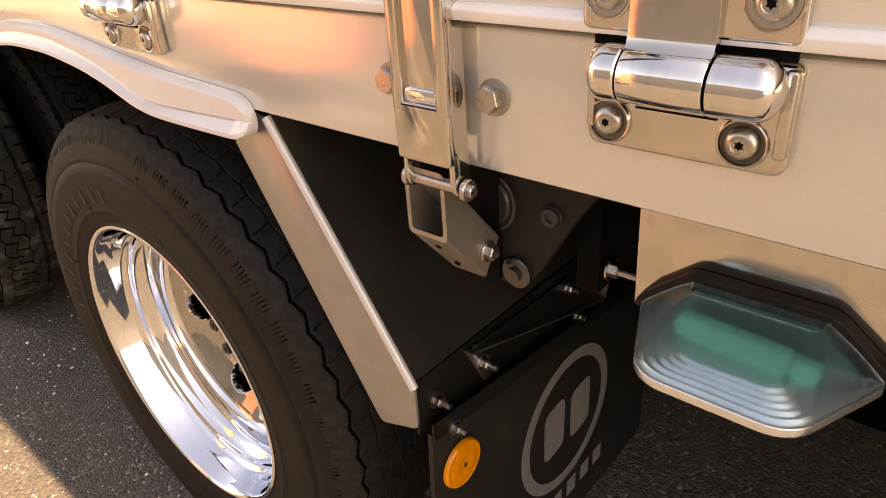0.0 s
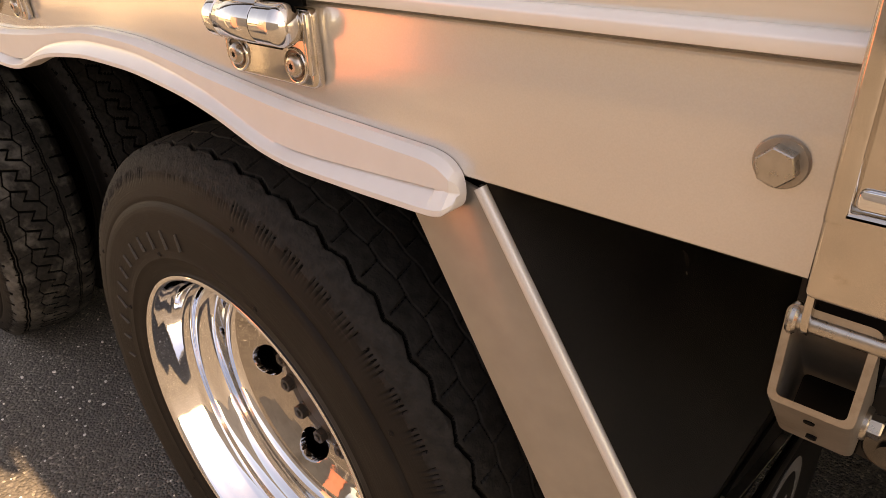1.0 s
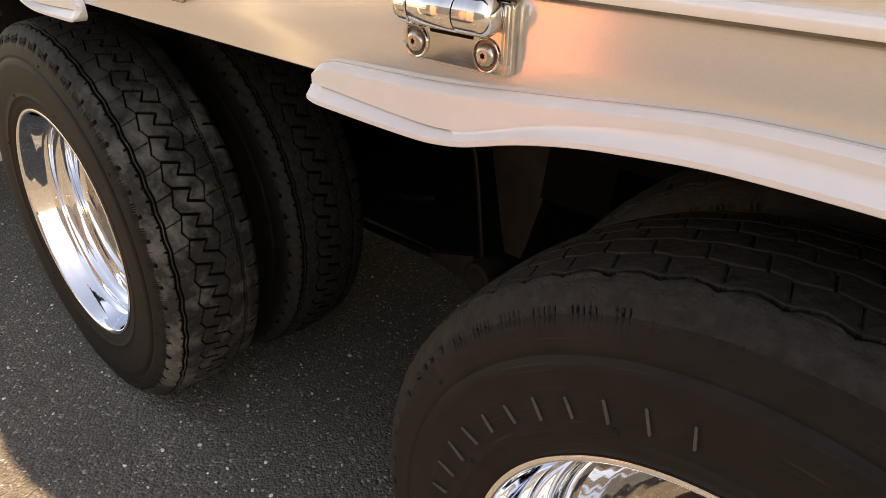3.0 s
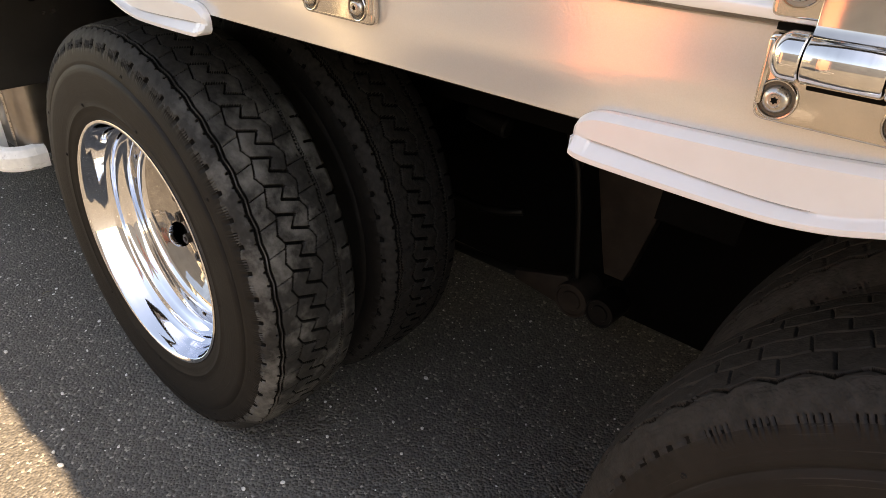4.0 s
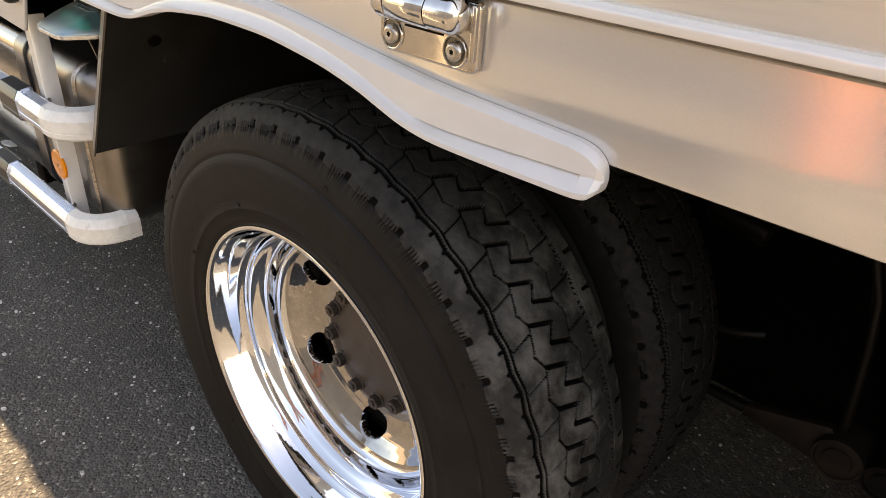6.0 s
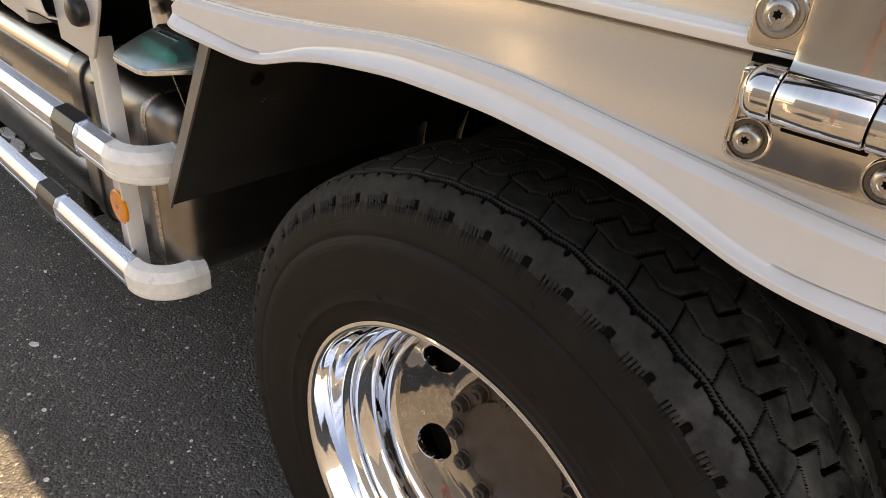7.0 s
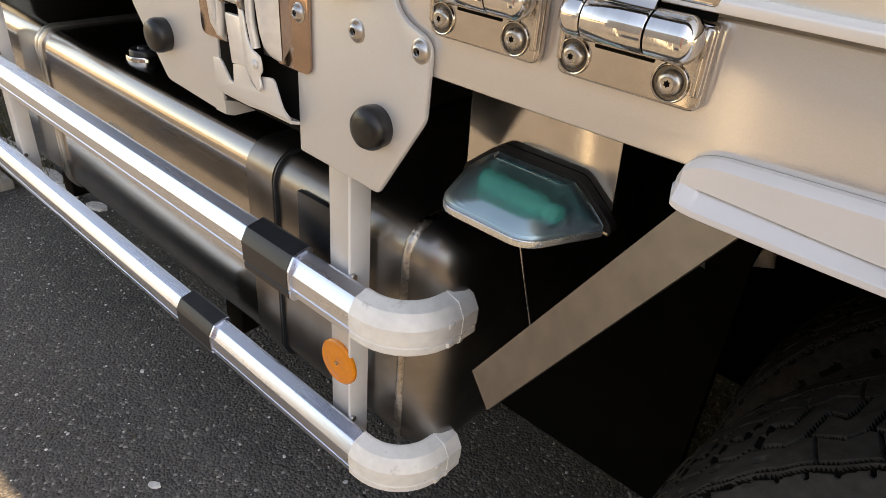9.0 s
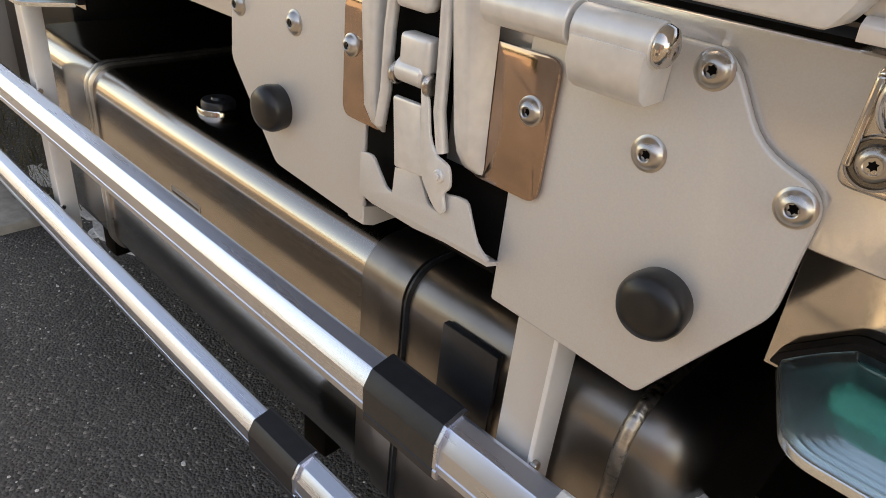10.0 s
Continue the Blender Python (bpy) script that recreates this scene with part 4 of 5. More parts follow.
part("back_plate", box(bx0, bx1, 0.457, 0.461, 0.97, 1.104), BLACK, brk)
bm = bmesh.new()
add_rod(bm, (bx1 - 0.001, 0.438, 1.010), (bx1 + 0.003, 0.438, 1.010), 0.0105, 22, 0.0008)
add_lathe(bm, [(0, 0), (0, 0.0075), (0.006, 0.0075), (0.007, 0.0065), (0.007, 0)], 6, Matrix.Translation((bx1 + 0.003, 0.438, 1.010)) @ AXIS["x"])
part("bracket_bolt", bm, STEEL, brk, smooth=25)
for fy, fz in ((0.396, 1.0262), (0.420, 0.9972)):
    part("drain_hole", rod((bx0 + 0.022, fy, fz), (bx0 + 0.022, fy + 0.002, fz + 0.0015), 0.003, 12), BLACK, brk)


# ---- sloping guards fore and aft of the wheels ----
def guard(xc, s, parent_label):
    """s = 1: behind the wheel; -1: ahead of it."""
    def X(u):
        return xc + s * u
    a, b = (0.442, 1.062), (0.629, 0.743)             # wheel-side edge, top and foot
    c, d = (0.690, 0.765), (0.512, 1.098)             # outer edge, foot and top
    poly = [(X(u), z) for u, z in (a, b, c, (0.690, 0.828), d, (0.490, 1.1025))]
    if s < 0:
        poly = poly[::-1]
    if s > 0:
        g = part("guard_stay", prism(rounded(poly, [0, 0.008, 0.008, 0.004, 0, 0], 3), "y", 0.409, 0.413, bevel=0.0008), STAY_REAR, truck, parent_label)
    else:
        # forward stay: a flat flange folded inwards and ahead from the sheet's edge
        bm = bmesh.new()
        q = [(-3.222, 0.413, 1.088), (-3.444, 0.417, 0.730), (-3.487, 0.437, 0.752), (-3.273, 0.431, 1.092)]
        nrm = (Vector(q[1]) - Vector(q[0])).cross(Vector(q[2]) - Vector(q[1])).normalized() * 0.0035
        lo = [bm.verts.new(Vector(p)) for p in q]
        hi = [bm.verts.new(Vector(p) + nrm) for p in q]
        bm.faces.new(lo)
        bm.faces.new(hi)
        for k in range(4):
            bm.faces.new((lo[k], lo[(k + 1) % 4], hi[(k + 1) % 4], hi[k]))
        return part("guard_stay", bm, STAY, truck, parent_label)
    # rolled bright edge along the outer side
    bm = bmesh.new()
    add_rod(bm, (X(0.5105), 0.4095, 1.101), (X(0.690), 0.4095, 0.824), 0.0052, 14)
    part("rolled_edge", bm, PLATE, g, "bright rolled edge")
    # sloping sheet
    bm = bmesh.new()
    sheet = [(X(0.506), 1.10), (X(0.684), 0.830), (X(0.688), 0.830), (X(0.510), 1.102)]
    if s < 0:
        sheet = sheet[::-1]
    add_prism(bm, sheet, "y", 0.4135, 0.845)
    part("guard_sheet", bm, GUARD, g, "dull stainless mudguard sheet")
    return g


rear_guard = guard(WX[0], 1, "silver-white painted mudguard stay behind the rear wheel")
front_guard = guard(WX[1], -1, "dull stainless mudguard stay ahead of the wheel")
bm = bmesh.new()
add_prism(bm, [(-3.228, 1.085), (-3.225, 1.085), (-3.4435, 0.735), (-3.4465, 0.735)], "y", 0.4195, 1.02)
part("guard_sheet", bm, GUARD, front_guard, "dull stainless mudguard sheet")
bm = bmesh.new()
add_lathe(bm, [(0, 0), (0, 0.0125), (-0.003, 0.0125), (-0.004, 0.0105), (-0.004, 0.0)], 20)
scr = mesh_of(bm, "guard_screw", 30)
link("guard_screw", scr, front_guard, Matrix.Translation((-3.2845, 0.512, 0.990)) @ Vector((0.848, 0, -0.53)).to_track_quat("-Y", "Z").to_matrix().to_4x4(), "", (BLACK,))

# holder plate, gusset and flap behind the rear wheel
hx = WX[0] + 0.688
part("holder_plate", prism(rounded([(0.413, 0.828), (0.845, 0.822), (0.845, 0.700), (0.413, 0.752)], [0.010, 0.004, 0, 0], 3), "x", hx - 0.004, hx, bevel=0.0012), DARK, rear_guard, "dark steel flap holder plate")
gus = part("brace", prism([(0.500, 0.819), (0.835, 0.800), (0.833, 0.716)], "x", hx + 0.0005, hx + 0.004, bevel=0.0006), DARK, rear_guard, "dark triangular brace with a bright folded edge")
bm = bmesh.new()
add_sweep(bm, [(hx + 0.006, 0.497, 0.8195), (hx + 0.006, 0.822, 0.7175), (hx + 0.006, 0.833, 0.7205), (hx + 0.006, 0.838, 0.735), (hx + 0.006, 0.838, 0.795)], [(-0.0016, -0.005), (0.0016, -0.005), (0.0016, 0.006), (-0.0016, 0.006)], up=(1, 0, 0))
part("folded_edge", bm, STAINLESS, gus)
part("brace_tab", prism(rounded([(0.498, 0.817), (0.518, 0.819), (0.5525, 0.760), (0.533, 0.750)], [0.002, 0.002, 0.008, 0.008], 4), "x", hx + 0.001, hx + 0.0045, bevel=0.001), STAINLESS, gus, "bent stainless tab")
part("label_tag", box(hx + 0.004, hx + 0.0052, 0.806, 0.815, 0.777, 0.794, bevel=0.0004), PAPER, gus)


def stud(x, y, z, parent, r=0.0075, ln=0.022):
    bm = bmesh.new()
    m = Matrix.Translation((x, y, z)) @ AXIS["x"]
    add_lathe(bm, [(0, 0), (0, r * 1.5), (0.002, r * 1.5), (0.002, 0)], 20, m)
    add_lathe(bm, [(0.002, 0), (0.002, r), (0.009, r), (0.010, r * 0.85), (0.010, 0)], 6, m)
    add_lathe(bm, [(0.010, 0), (0.010, r * 0.55), (ln, r * 0.55), (ln + 0.001, 0)], 12, m)
    part("stud", bm, STEEL, parent, "zinc stud with a hex nut", smooth=25)


stud(hx + 0.004, 0.528, 0.785, gus)
stud(hx, 0.444, 0.784, rear_guard)
stud(-0.262, 0.535, 0.968, rear_guard, 0.008, 0.034)
stud(hx + 0.004, 0.724, 0.791, gus, 0.0065, 0.020)
stud(hx + 0.004, 0.754, 0.726, gus, 0.0060, 0.018)
part("stud_plate", box(-0.290, -0.266, 0.520, 0.70, 0.945, 1.10, bevel=0.001), BLACK, rear_guard)
# black lever casting behind the box bracket
lever = rounded([(-0.392, 1.100), (-0.392, 1.050), (-0.358, 0.985), (-0.345, 0.963), (-0.316, 0.962), (-0.298, 0.984), (-0.256, 1.058), (-0.222, 1.100)], [0, 0.01, 0.01, 0.012, 0.016, 0.012, 0.02, 0], 4)
part("lever_casting", prism(lever, "y", 0.4635, 0.476, bevel=0.003), CAP, brk, "black cast lever behind the bracket")
for cx, cz, rr in ((-0.350, 1.048, 0.030), (-0.283, 1.049, 0.011)):
    bm = bmesh.new()
    add_lathe(bm, [(0, 0), (0, rr), (-0.003, rr), (-0.0045, rr * 0.93), (-0.0035, rr * 0.80), (-0.0060, rr * 0.74), (-0.0060, rr * 0.45), (-0.0040, rr * 0.40), (-0.0040, 0)], 32, Matrix.Translation((cx, 0.4635, cz)))
    part("lever_boss", bm, PLASTIC, brk)
bm = bmesh.new()
add_lathe(bm, [(0, 0), (0, 0.016), (-0.004, 0.016), (-0.006, 0.0135), (-0.006, 0.0075), (-0.011, 0.0075), (-0.012, 0.0)], 28, Matrix.Translation((-0.320, 0.4630, 0.981)))
part("pivot_boss", bm, GUARD, brk, "worn steel washer and bolt")

fx = hx + 0.004
flap_poly = [(0.420, 0.752), (1.02, 0.672), (1.02, 0.30), (0.428, 0.30), (0.415, 0.62)]
flap = part("mudflap", prism(flap_poly, "x", fx, fx + 0.008, bevel=0.002), FLAP, truck, "black rubber mudflap with a grey round emblem")
part("clamp_strip", prism([(0.420, 0.770), (1.02, 0.693), (1.02, 0.668), (0.420, 0.745)], "x", fx + 0.0085, fx + 0.012, bevel=0.001), DARK, flap, "dark steel clamp strip")
# round emblem as plain shapes: a ring and strokes
bm = bmesh.new()
cy, cz, ro, ri = 0.725, 0.548, 0.128, 0.108
N = 64
vv = [[bm.verts.new((fx + h, cy + r * math.cos(2 * math.pi * k / N), cz + r * math.sin(2 * math.pi * k / N))) for k in range(N)] for r, h in ((ro, 0.0085), (ro, 0.0095), (ri, 0.0095), (ri, 0.0085))]
for A, B in zip(vv, vv[1:]):
    for k in range(N):
        bm.faces.new((A[k], A[(k + 1) % N], B[(k + 1) % N], B[k]))
part("emblem_ring", bm, EMBLEM, flap, "grey printed emblem ring")
for y0, y1, z0, z1 in ((-0.066, -0.010, -0.046, 0.056), (0.010, 0.068, -0.050, 0.050)):
    bm = prism(rounded([(cy + y0, cz + z0), (cy + y1, cz + z0 + 0.006), (cy + y1, cz + z1), (cy + y0, cz + z1 - 0.006)], 0.016, 5), "x", fx + 0.0082, fx + 0.0092)
    block = part("emblem_block", bm, EMBLEM, flap)
for k in range(6):
    part("lettering_bar", box(fx + 0.0082, fx + 0.0092, 0.60 + k * 0.044, 0.627 + k * 0.044, 0.368, 0.402), EMBLEM, flap)


def reflector(m, parent, size=1.0):
    bm = bmesh.new()
    add_lathe(bm, [(0, 0), (0, 0.0335 * size), (-0.004, 0.0335 * size), (-0.0065, 0.0315 * size), (-0.0070, 0.029 * size), (-0.0062, 0.027 * size), (-0.0072, 0.024 * size), (-0.0078, 0.010), (-0.0066, 0.007), (-0.0066, 0.0)], 40, m)
    r = part("reflector", bm, AMBER, parent, "round amber plastic reflector")
    bm = bmesh.new()
    add_rod(bm, m @ Vector((0, -0.0062, 0)), m @ Vector((0, -0.0085, 0)), 0.0032, 10)
    part("rivet", bm, STEEL, r)


reflector(Matrix.Translation((fx + 0.010, 0.464, 0.676)) @ pose(0, 0, 0, 0, 0, 90), flap)
stud(fx + 0.012, 0.455, 0.742, flap, 0.007, 0.018)


# ---- marker lamps with clear lenses ----
def marker_lamp(xc, dz=0.0, wire=True):
    """A half-dome lens on a black backing, standing out from a bracket plate."""
    def at(p, dy=0.0):
        return Vector((xc + p[0], p[1] + dy, p[2] + dz))
    plate = [(xc - 0.103, 0.975), (xc + 0.088, 0.975), (xc + 0.080, 1.124), (xc - 0.106, 1.124)]
    back = part("lamp_bracket", prism(plate, "y", 0.4860, 0.4900, bevel=0.0008), POLISHED, truck, "polished stainless lamp bracket plate")
    foot = rounded([(-0.090, 0.4715), (-0.056, 0.387), (0.054, 0.387), (0.090, 0.4715)], [0.004, 0.022, 0.022, 0.004], 8)
    crown = rounded([(-0.050, 0.4715), (-0.047, 0.456), (0.045, 0.456), (0.048, 0.4715)], [0.001, 0.010, 0.010, 0.001], 8)

    def ring_at(f, z, shrink=1.0):
        # f: 0 at the foot, 1 at the crown
        return [((a[0] * (1 - f) + b[0] * f) * shrink, 0.4715 - (0.4715 - (a[1] * (1 - f) + b[1] * f)) * shrink, z) for a, b in zip(foot, crown)]

    def dome(f):
        return 0.9945 + 0.031 * (f + 0.22 * f * (1 - f))

    def shell(rings, cap0=False, cap1=False):
        bm = bmesh.new()
        vs = [[bm.verts.new(at(p)) for p in r] for r in rings]
        n = len(vs[0])
        for A, B in zip(vs, vs[1:]):
            for i in range(n):
                bm.faces.new((A[i], A[(i + 1) % n], B[(i + 1) % n], B[i]))
        if cap0:
            bm.faces.new(vs[0])
        if cap1:
            bm.faces.new(vs[-1])
        return bm

    fs = [k / 10 for k in range(11)]
    outer = [ring_at(0, 0.9895), ring_at(0, 0.9935)] + [ring_at(0.02 + 0.98 * f, dome(f)) for f in fs]
    inner = [ring_at(0.02 + 0.98 * f, dome(f) - 0.0022, 0.972) for f in reversed(fs)] + [ring_at(0, 0.9895, 0.972)]
    bm = shell(outer + inner + [outer[0]])
    bmesh.ops.remove_doubles(bm, verts=bm.verts, dist=0.00001)
    lens = part("lens", bm, GLASS, back, "clear plastic lens", smooth=35)
    lens.visible_shadow = False
    part("lens_rim", shell([ring_at(0, 0.9892, 0.95), ring_at(0, 0.9892, 1.0), ring_at(0, 0.9885, 1.008), ring_at(0, 0.9835, 1.008), ring_at(0, 0.9815, 1.0), ring_at(0, 0.9805, 0.97)], False, True), LAMP_RIM, back, "bright lens rim")
    # stepped reflector inside
    steps = [ring_at(0, 0.9885, 0.965)]
    for k in range(5):
        q = 0.94 - 0.075 * k
        steps += [ring_at(0, 0.9915 + 0.0005 * k, q), ring_at(0, 0.9895 + 0.0005 * k, q - 0.045)]
    part("reflector_bowl", shell(steps, False, True), LAMP_SILVER, back, "stepped silver reflector", smooth=20)
    part("bowl_wall", prism([(xc - 0.078, 0.990 + dz), (xc + 0.078, 0.990 + dz), (xc + 0.044, 1.0205 + dz), (xc - 0.046, 1.0205 + dz)], "y", 0.4680, 0.4708), LAMP_BOWL, back, "dark teal back of the lamp")
    bm = bmesh.new()
    a, b = at((-0.050, 0.450, 1.0005)), at((0.036, 0.444, 0.9990))
    add_rod(bm, a, b, 0.0120, 20, 0.005)
    add_rod(bm, b, b + (b - a).normalized() * 0.018, 0.0098, 14, 0.002)
    part("green_bulb", bm, GREEN, back, "green bulb cover")
    # black backing that stands out round the upper edges
    cap = [(xc - 0.097, 0.986 + dz), (xc + 0.097, 0.986 + dz), (xc + 0.095, 0.995 + dz), (xc + 0.052, 1.0305 + dz), (xc - 0.054, 1.0305 + dz), (xc - 0.095, 0.995 + dz)]
    part("lamp_cap", prism(rounded(cap, [0.002, 0.002, 0.006, 0.008, 0.008, 0.006], 3), "y", 0.4720, 0.4858, bevel=0.001, seg=1), CAP, back, "black plastic lamp backing")
    if wire:
        bm = bmesh.new()
        add_rod(bm, (xc - 0.012, 0.46, 0.981 + dz), (xc + 0.012, 0.50, 0.80), 0.0011, 8)
        part("cable", bm, STEEL, back, "thin wire")
    return back


marker_lamp(-0.110, -0.004, False)
marker_lamp(-3.463)
marker_lamp(-4.92, 0.0, False)

# ---- side guard rails ----
PROF = [(0.0200, 0.0000), (0.0240, -0.0008), (0.0262, -0.004), (0.0262, -0.066), (0.0225, -0.070), (0.004, -0.0715), (-0.003, -0.0695), (-0.0070, -0.065), (-0.0078, -0.0545), (-0.0060, -0.053),
        (-0.0060, -0.0515), (-0.0085, -0.0500), (-0.0095, -0.0265), (-0.0085, -0.0245), (0.0006, -0.0078), (0.0026, -0.0058)]


def rail_prof(grow=0.0):
    c = (0.005, -0.036)
    return [((a - 0.0) + (grow if a > c[0] else -grow), b + (grow if b > c[1] else -grow)) for a, b in PROF]


def corner_path(x_end, y0, z, r, n=10):
    # along -x to +x, then curving inwards (+y)
    return [(x_end + r * math.sin(radians(90 * k / n)), y0 + r - r * math.cos(radians(90 * k / n)), z) for k in range(n + 1)]


def rail(z, sleeves, name_label):
    y0 = 0.403
    # travelling towards -x the left side is -y, so the way runs from the front to the corner with inward = right
    bm = bmesh.new()
    add_sweep(bm, [(-6.6, y0, z), (-3.665, y0, z)], rail_prof())
    r = part("guard_rail", bm, ALU, truck, name_label, smooth=20)
    bm = bmesh.new()
    pth = [(-3.667, y0, z)] + corner_path(-3.655, y0, z, 0.088)[0:] + [(-3.567, y0 + 0.128, z)]
    add_sweep(bm, pth, rail_prof(0.0012))
    part("rail_corner", bm, ALU_WORN, r, "scuffed cast corner piece", smooth=25)
    bm = bmesh.new()
    add_sweep(bm, [(-3.5676, y0 + 0.096, z), (-3.5676, y0 + 0.101, z)], rail_prof(0.0028))
    part("corner_band", bm, ALU_WORN, r, smooth=20)
    for zz in (-0.028, -0.060):
        part("corner_clip", box(-3.572, -3.556, y0 + 0.070, y0 + 0.082, z + zz - 0.004, z + zz + 0.004, bevel=0.0015), ALU_WORN, r)
    for x0, x1 in sleeves:
        bm = bmesh.new()
        add_sweep(bm, [(x0, y0, z), (x1, y0, z)], rail_prof(0.0052))
        part("sleeve", bm, PLASTIC, r, "black plastic joining sleeve", smooth=20)
        bm = bmesh.new()
        add_sweep(bm, [(x1, y0, z), (x1 + 0.005, y0, z)], rail_prof(0.0044))
        part("sleeve_lip", bm, ALU, r, smooth=20)
    return r


rail(0.787, [(-3.908, -3.797)], "upper aluminium side guard rail")
rail(0.517, [(-4.165, -4.052)], "lower aluminium side guard rail")


def post(x0, x1, y, z0, z1):
    bm = bmesh.new()
    add_box(bm, x0, x1, y, y + 0.004, z0, z1, bevel=0.001)
    p = part("rail_post", bm, PLATE, truck, "flat silver-painted rail post")
    # lighter paint here stands for the highlight on the post's edge
    part("post_flange", box(x1 - 0.002, x1 + 0.004, y - 0.005, y + 0.032, z0, z1, bevel=0.002), PAINT_LIP, p)
    for z in (0.752, 0.482):
        bm = bmesh.new()
        add_rod(bm, (x1 + 0.002, y - 0.002, z + 0.028), (x1 + 0.010, y - 0.002, z + 0.028), 0.006, 12, 0.001)
        part("post_bolt", bm, STEEL, p)
    return p


p1 = post(-3.757, -3.712, 0.437, 0.445, 0.97)
reflector(Matrix.Translation((-3.737, 0.437, 0.609)), p1, 1.15)
post(-5.075, -5.020, 0.437, 0.445, 0.97)
post(-6.3, -6.25, 0.437, 0.445, 0.97)

# ---- fuel tank ----
def rr_section(y0, y1, z0, z1, r, n=10):
    return (arc(y1 - r, z1 - r, r, 0, 90, n) + arc(y0 + r, z1 - r, r, 90, 180, n) + arc(y0 + r, z0 + r, r, 180, 270, n) + arc(y1 - r, z0 + r, r, 270, 360, n))


def loft(bm, rings, cap0=True, cap1=True):
    vs = [[bm.verts.new(p) for p in ring] for ring in rings]
    n = len(vs[0])
    for A, B in zip(vs, vs[1:]):
        for i in range(n):
            bm.faces.new((A[i], A[(i + 1) % n], B[(i + 1) % n], B[i]))
    if cap0:
        bm.faces.new(vs[0])
    if cap1:
        bm.faces.new(vs[-1])


TY0, TY1, TZ0, TZ1, TR = 0.477, 1.06, 0.462, 0.868, 0.048


def ring(x, inset=0.0):
    return [(x, y, z) for y, z in rr_section(TY0 + inset, TY1 - inset, TZ0 + inset, TZ1 - inset, max(0.03, TR - inset * 0.4))]


bm = bmesh.new()
loft(bm, [ring(-5.26, 0.05), ring(-5.245, 0.02), ring(-5.22, 0.004), ring(-5.19), ring(-4.02)])
tank = part("fuel_tank", bm, TANK, truck, "brushed stainless fuel tank with rounded edges", smooth=30)
bm = bmesh.new()
loft(bm, [ring(-4.02), ring(-3.654), ring(-3.651, -0.0030), ring(-3.646, -0.0042), ring(-3.641, -0.0030), ring(-3.638, 0.0)] +
     [ring(-3.637 + 0.062 * math.sin(radians(a)), 0.062 * (1 - math.cos(radians(a)))) for a in range(15, 91, 15)])
part("tank_end", bm, TANK_END, tank, "dark pressed tank end with a weld seam", smooth=30)
bm = bmesh.new()                                            # rippled weld bead round the end
random.seed(17)
loft(bm, [[(x + random.uniform(-0.0012, 0.0012), y, z) for x, y, z in ring(xx, ins)] for xx, ins in ((-3.6525, -0.001), (-3.6500, -0.0042), (-3.6455, -0.0056), (-3.6410, -0.0042), (-3.6385, -0.001))], False, False)
part("weld_bead", bm, WELD, tank, "bright rippled weld bead", smooth=60)
for x, wdt, mt in ((-3.960, 0.040, TANK_END), (-3.9365, 0.007, PLASTIC), (-4.842, 0.010, STAINLESS), (-4.860, 0.010, STAINLESS)):
    bm = bmesh.new()
    loft(bm, [ring(x - wdt / 2, -0.001), ring(x - wdt / 2 + 0.002, -0.0055), ring(x + wdt / 2 - 0.002, -0.0055), ring(x + wdt / 2, -0.001)])
    part("tank_strap", bm, mt, tank, "tank strap", smooth=30)
part("strap_block", box(-3.872, -3.792, 0.468, 0.478, 0.66, 0.84, bevel=0.002), PLASTIC, tank)
bm = bmesh.new()
add_lathe(bm, [(0.0, 0.036), (0.010, 0.036), (0.013, 0.0345), (0.013, 0.030), (0.006, 0.029)], 36, Matrix.Translation((-4.515, 0.565, TZ1 - 0.003)) @ AXIS["z"])
neck = part("filler_neck", bm, POLISHED, tank, "bright filler neck ring")
bm = bmesh.new()
add_lathe(bm, [(0.0, 0.0285), (0.020, 0.0285), (0.024, 0.026), (0.024, 0.012), (0.028, 0.010), (0.028, 0.0)], 36, Matrix.Translation((-4.515, 0.565, TZ1 - 0.003)) @ AXIS["z"])
part("filler_cap", bm, PLASTIC, neck, "black filler cap")
lab = part("label", box(-4.535, -4.436, TY0 - 0.0008, TY0 + 0.0002, 0.668, 0.744), PAPER, tank, "worn paper label with unreadable lines")
for k in range(7):
    part("label_line", box(-4.530, -4.446 + 0.006 * (k % 3 == 0), TY0 - 0.0013, TY0 - 0.0007, 0.673 + k * 0.0098, 0.6765 + k * 0.0098), INK, lab)
for x in (-4.95, -4.15):
    part("tank_cradle", box(x - 0.03, x + 0.03, 0.50, 1.2, 0.40, 0.459, bevel=0.004), BLACK, tank)

for y, z in ((0.720, 0.512), (0.86, 0.512)):
    bm = bmesh.new()
    add_lathe(bm, [(0, 0), (0, 0.011), (0.004, 0.011), (0.006, 0.009), (0.006, 0)], 18, Matrix.Translation((-3.5742, y, z)) @ AXIS["x"])
    part("end_bolt", bm, STEEL, tank)

# ---- silver plates with rubber buffers ----
plate_r = rounded([(-3.762, 0.962), (-3.620, 0.956), (-3.554, 1.062), (-3.551, 1.135), (-3.561, 1.146), (-3.594, 1.157), (-3.617, 1.193), (-3.628, 1.2035), (-3.700, 1.2045), (-3.762, 1.2045)],
                  [0.003, 0.006, 0.01, 0.008, 0.006, 0.02, 0.008, 0.006, 0, 0], 4)
prt = part("post_plate", prism(plate_r, "y", 0.3962, 0.4032, bevel=0.0024, seg=3), PLATE, truck, "silver-painted steel post plate with round screws")
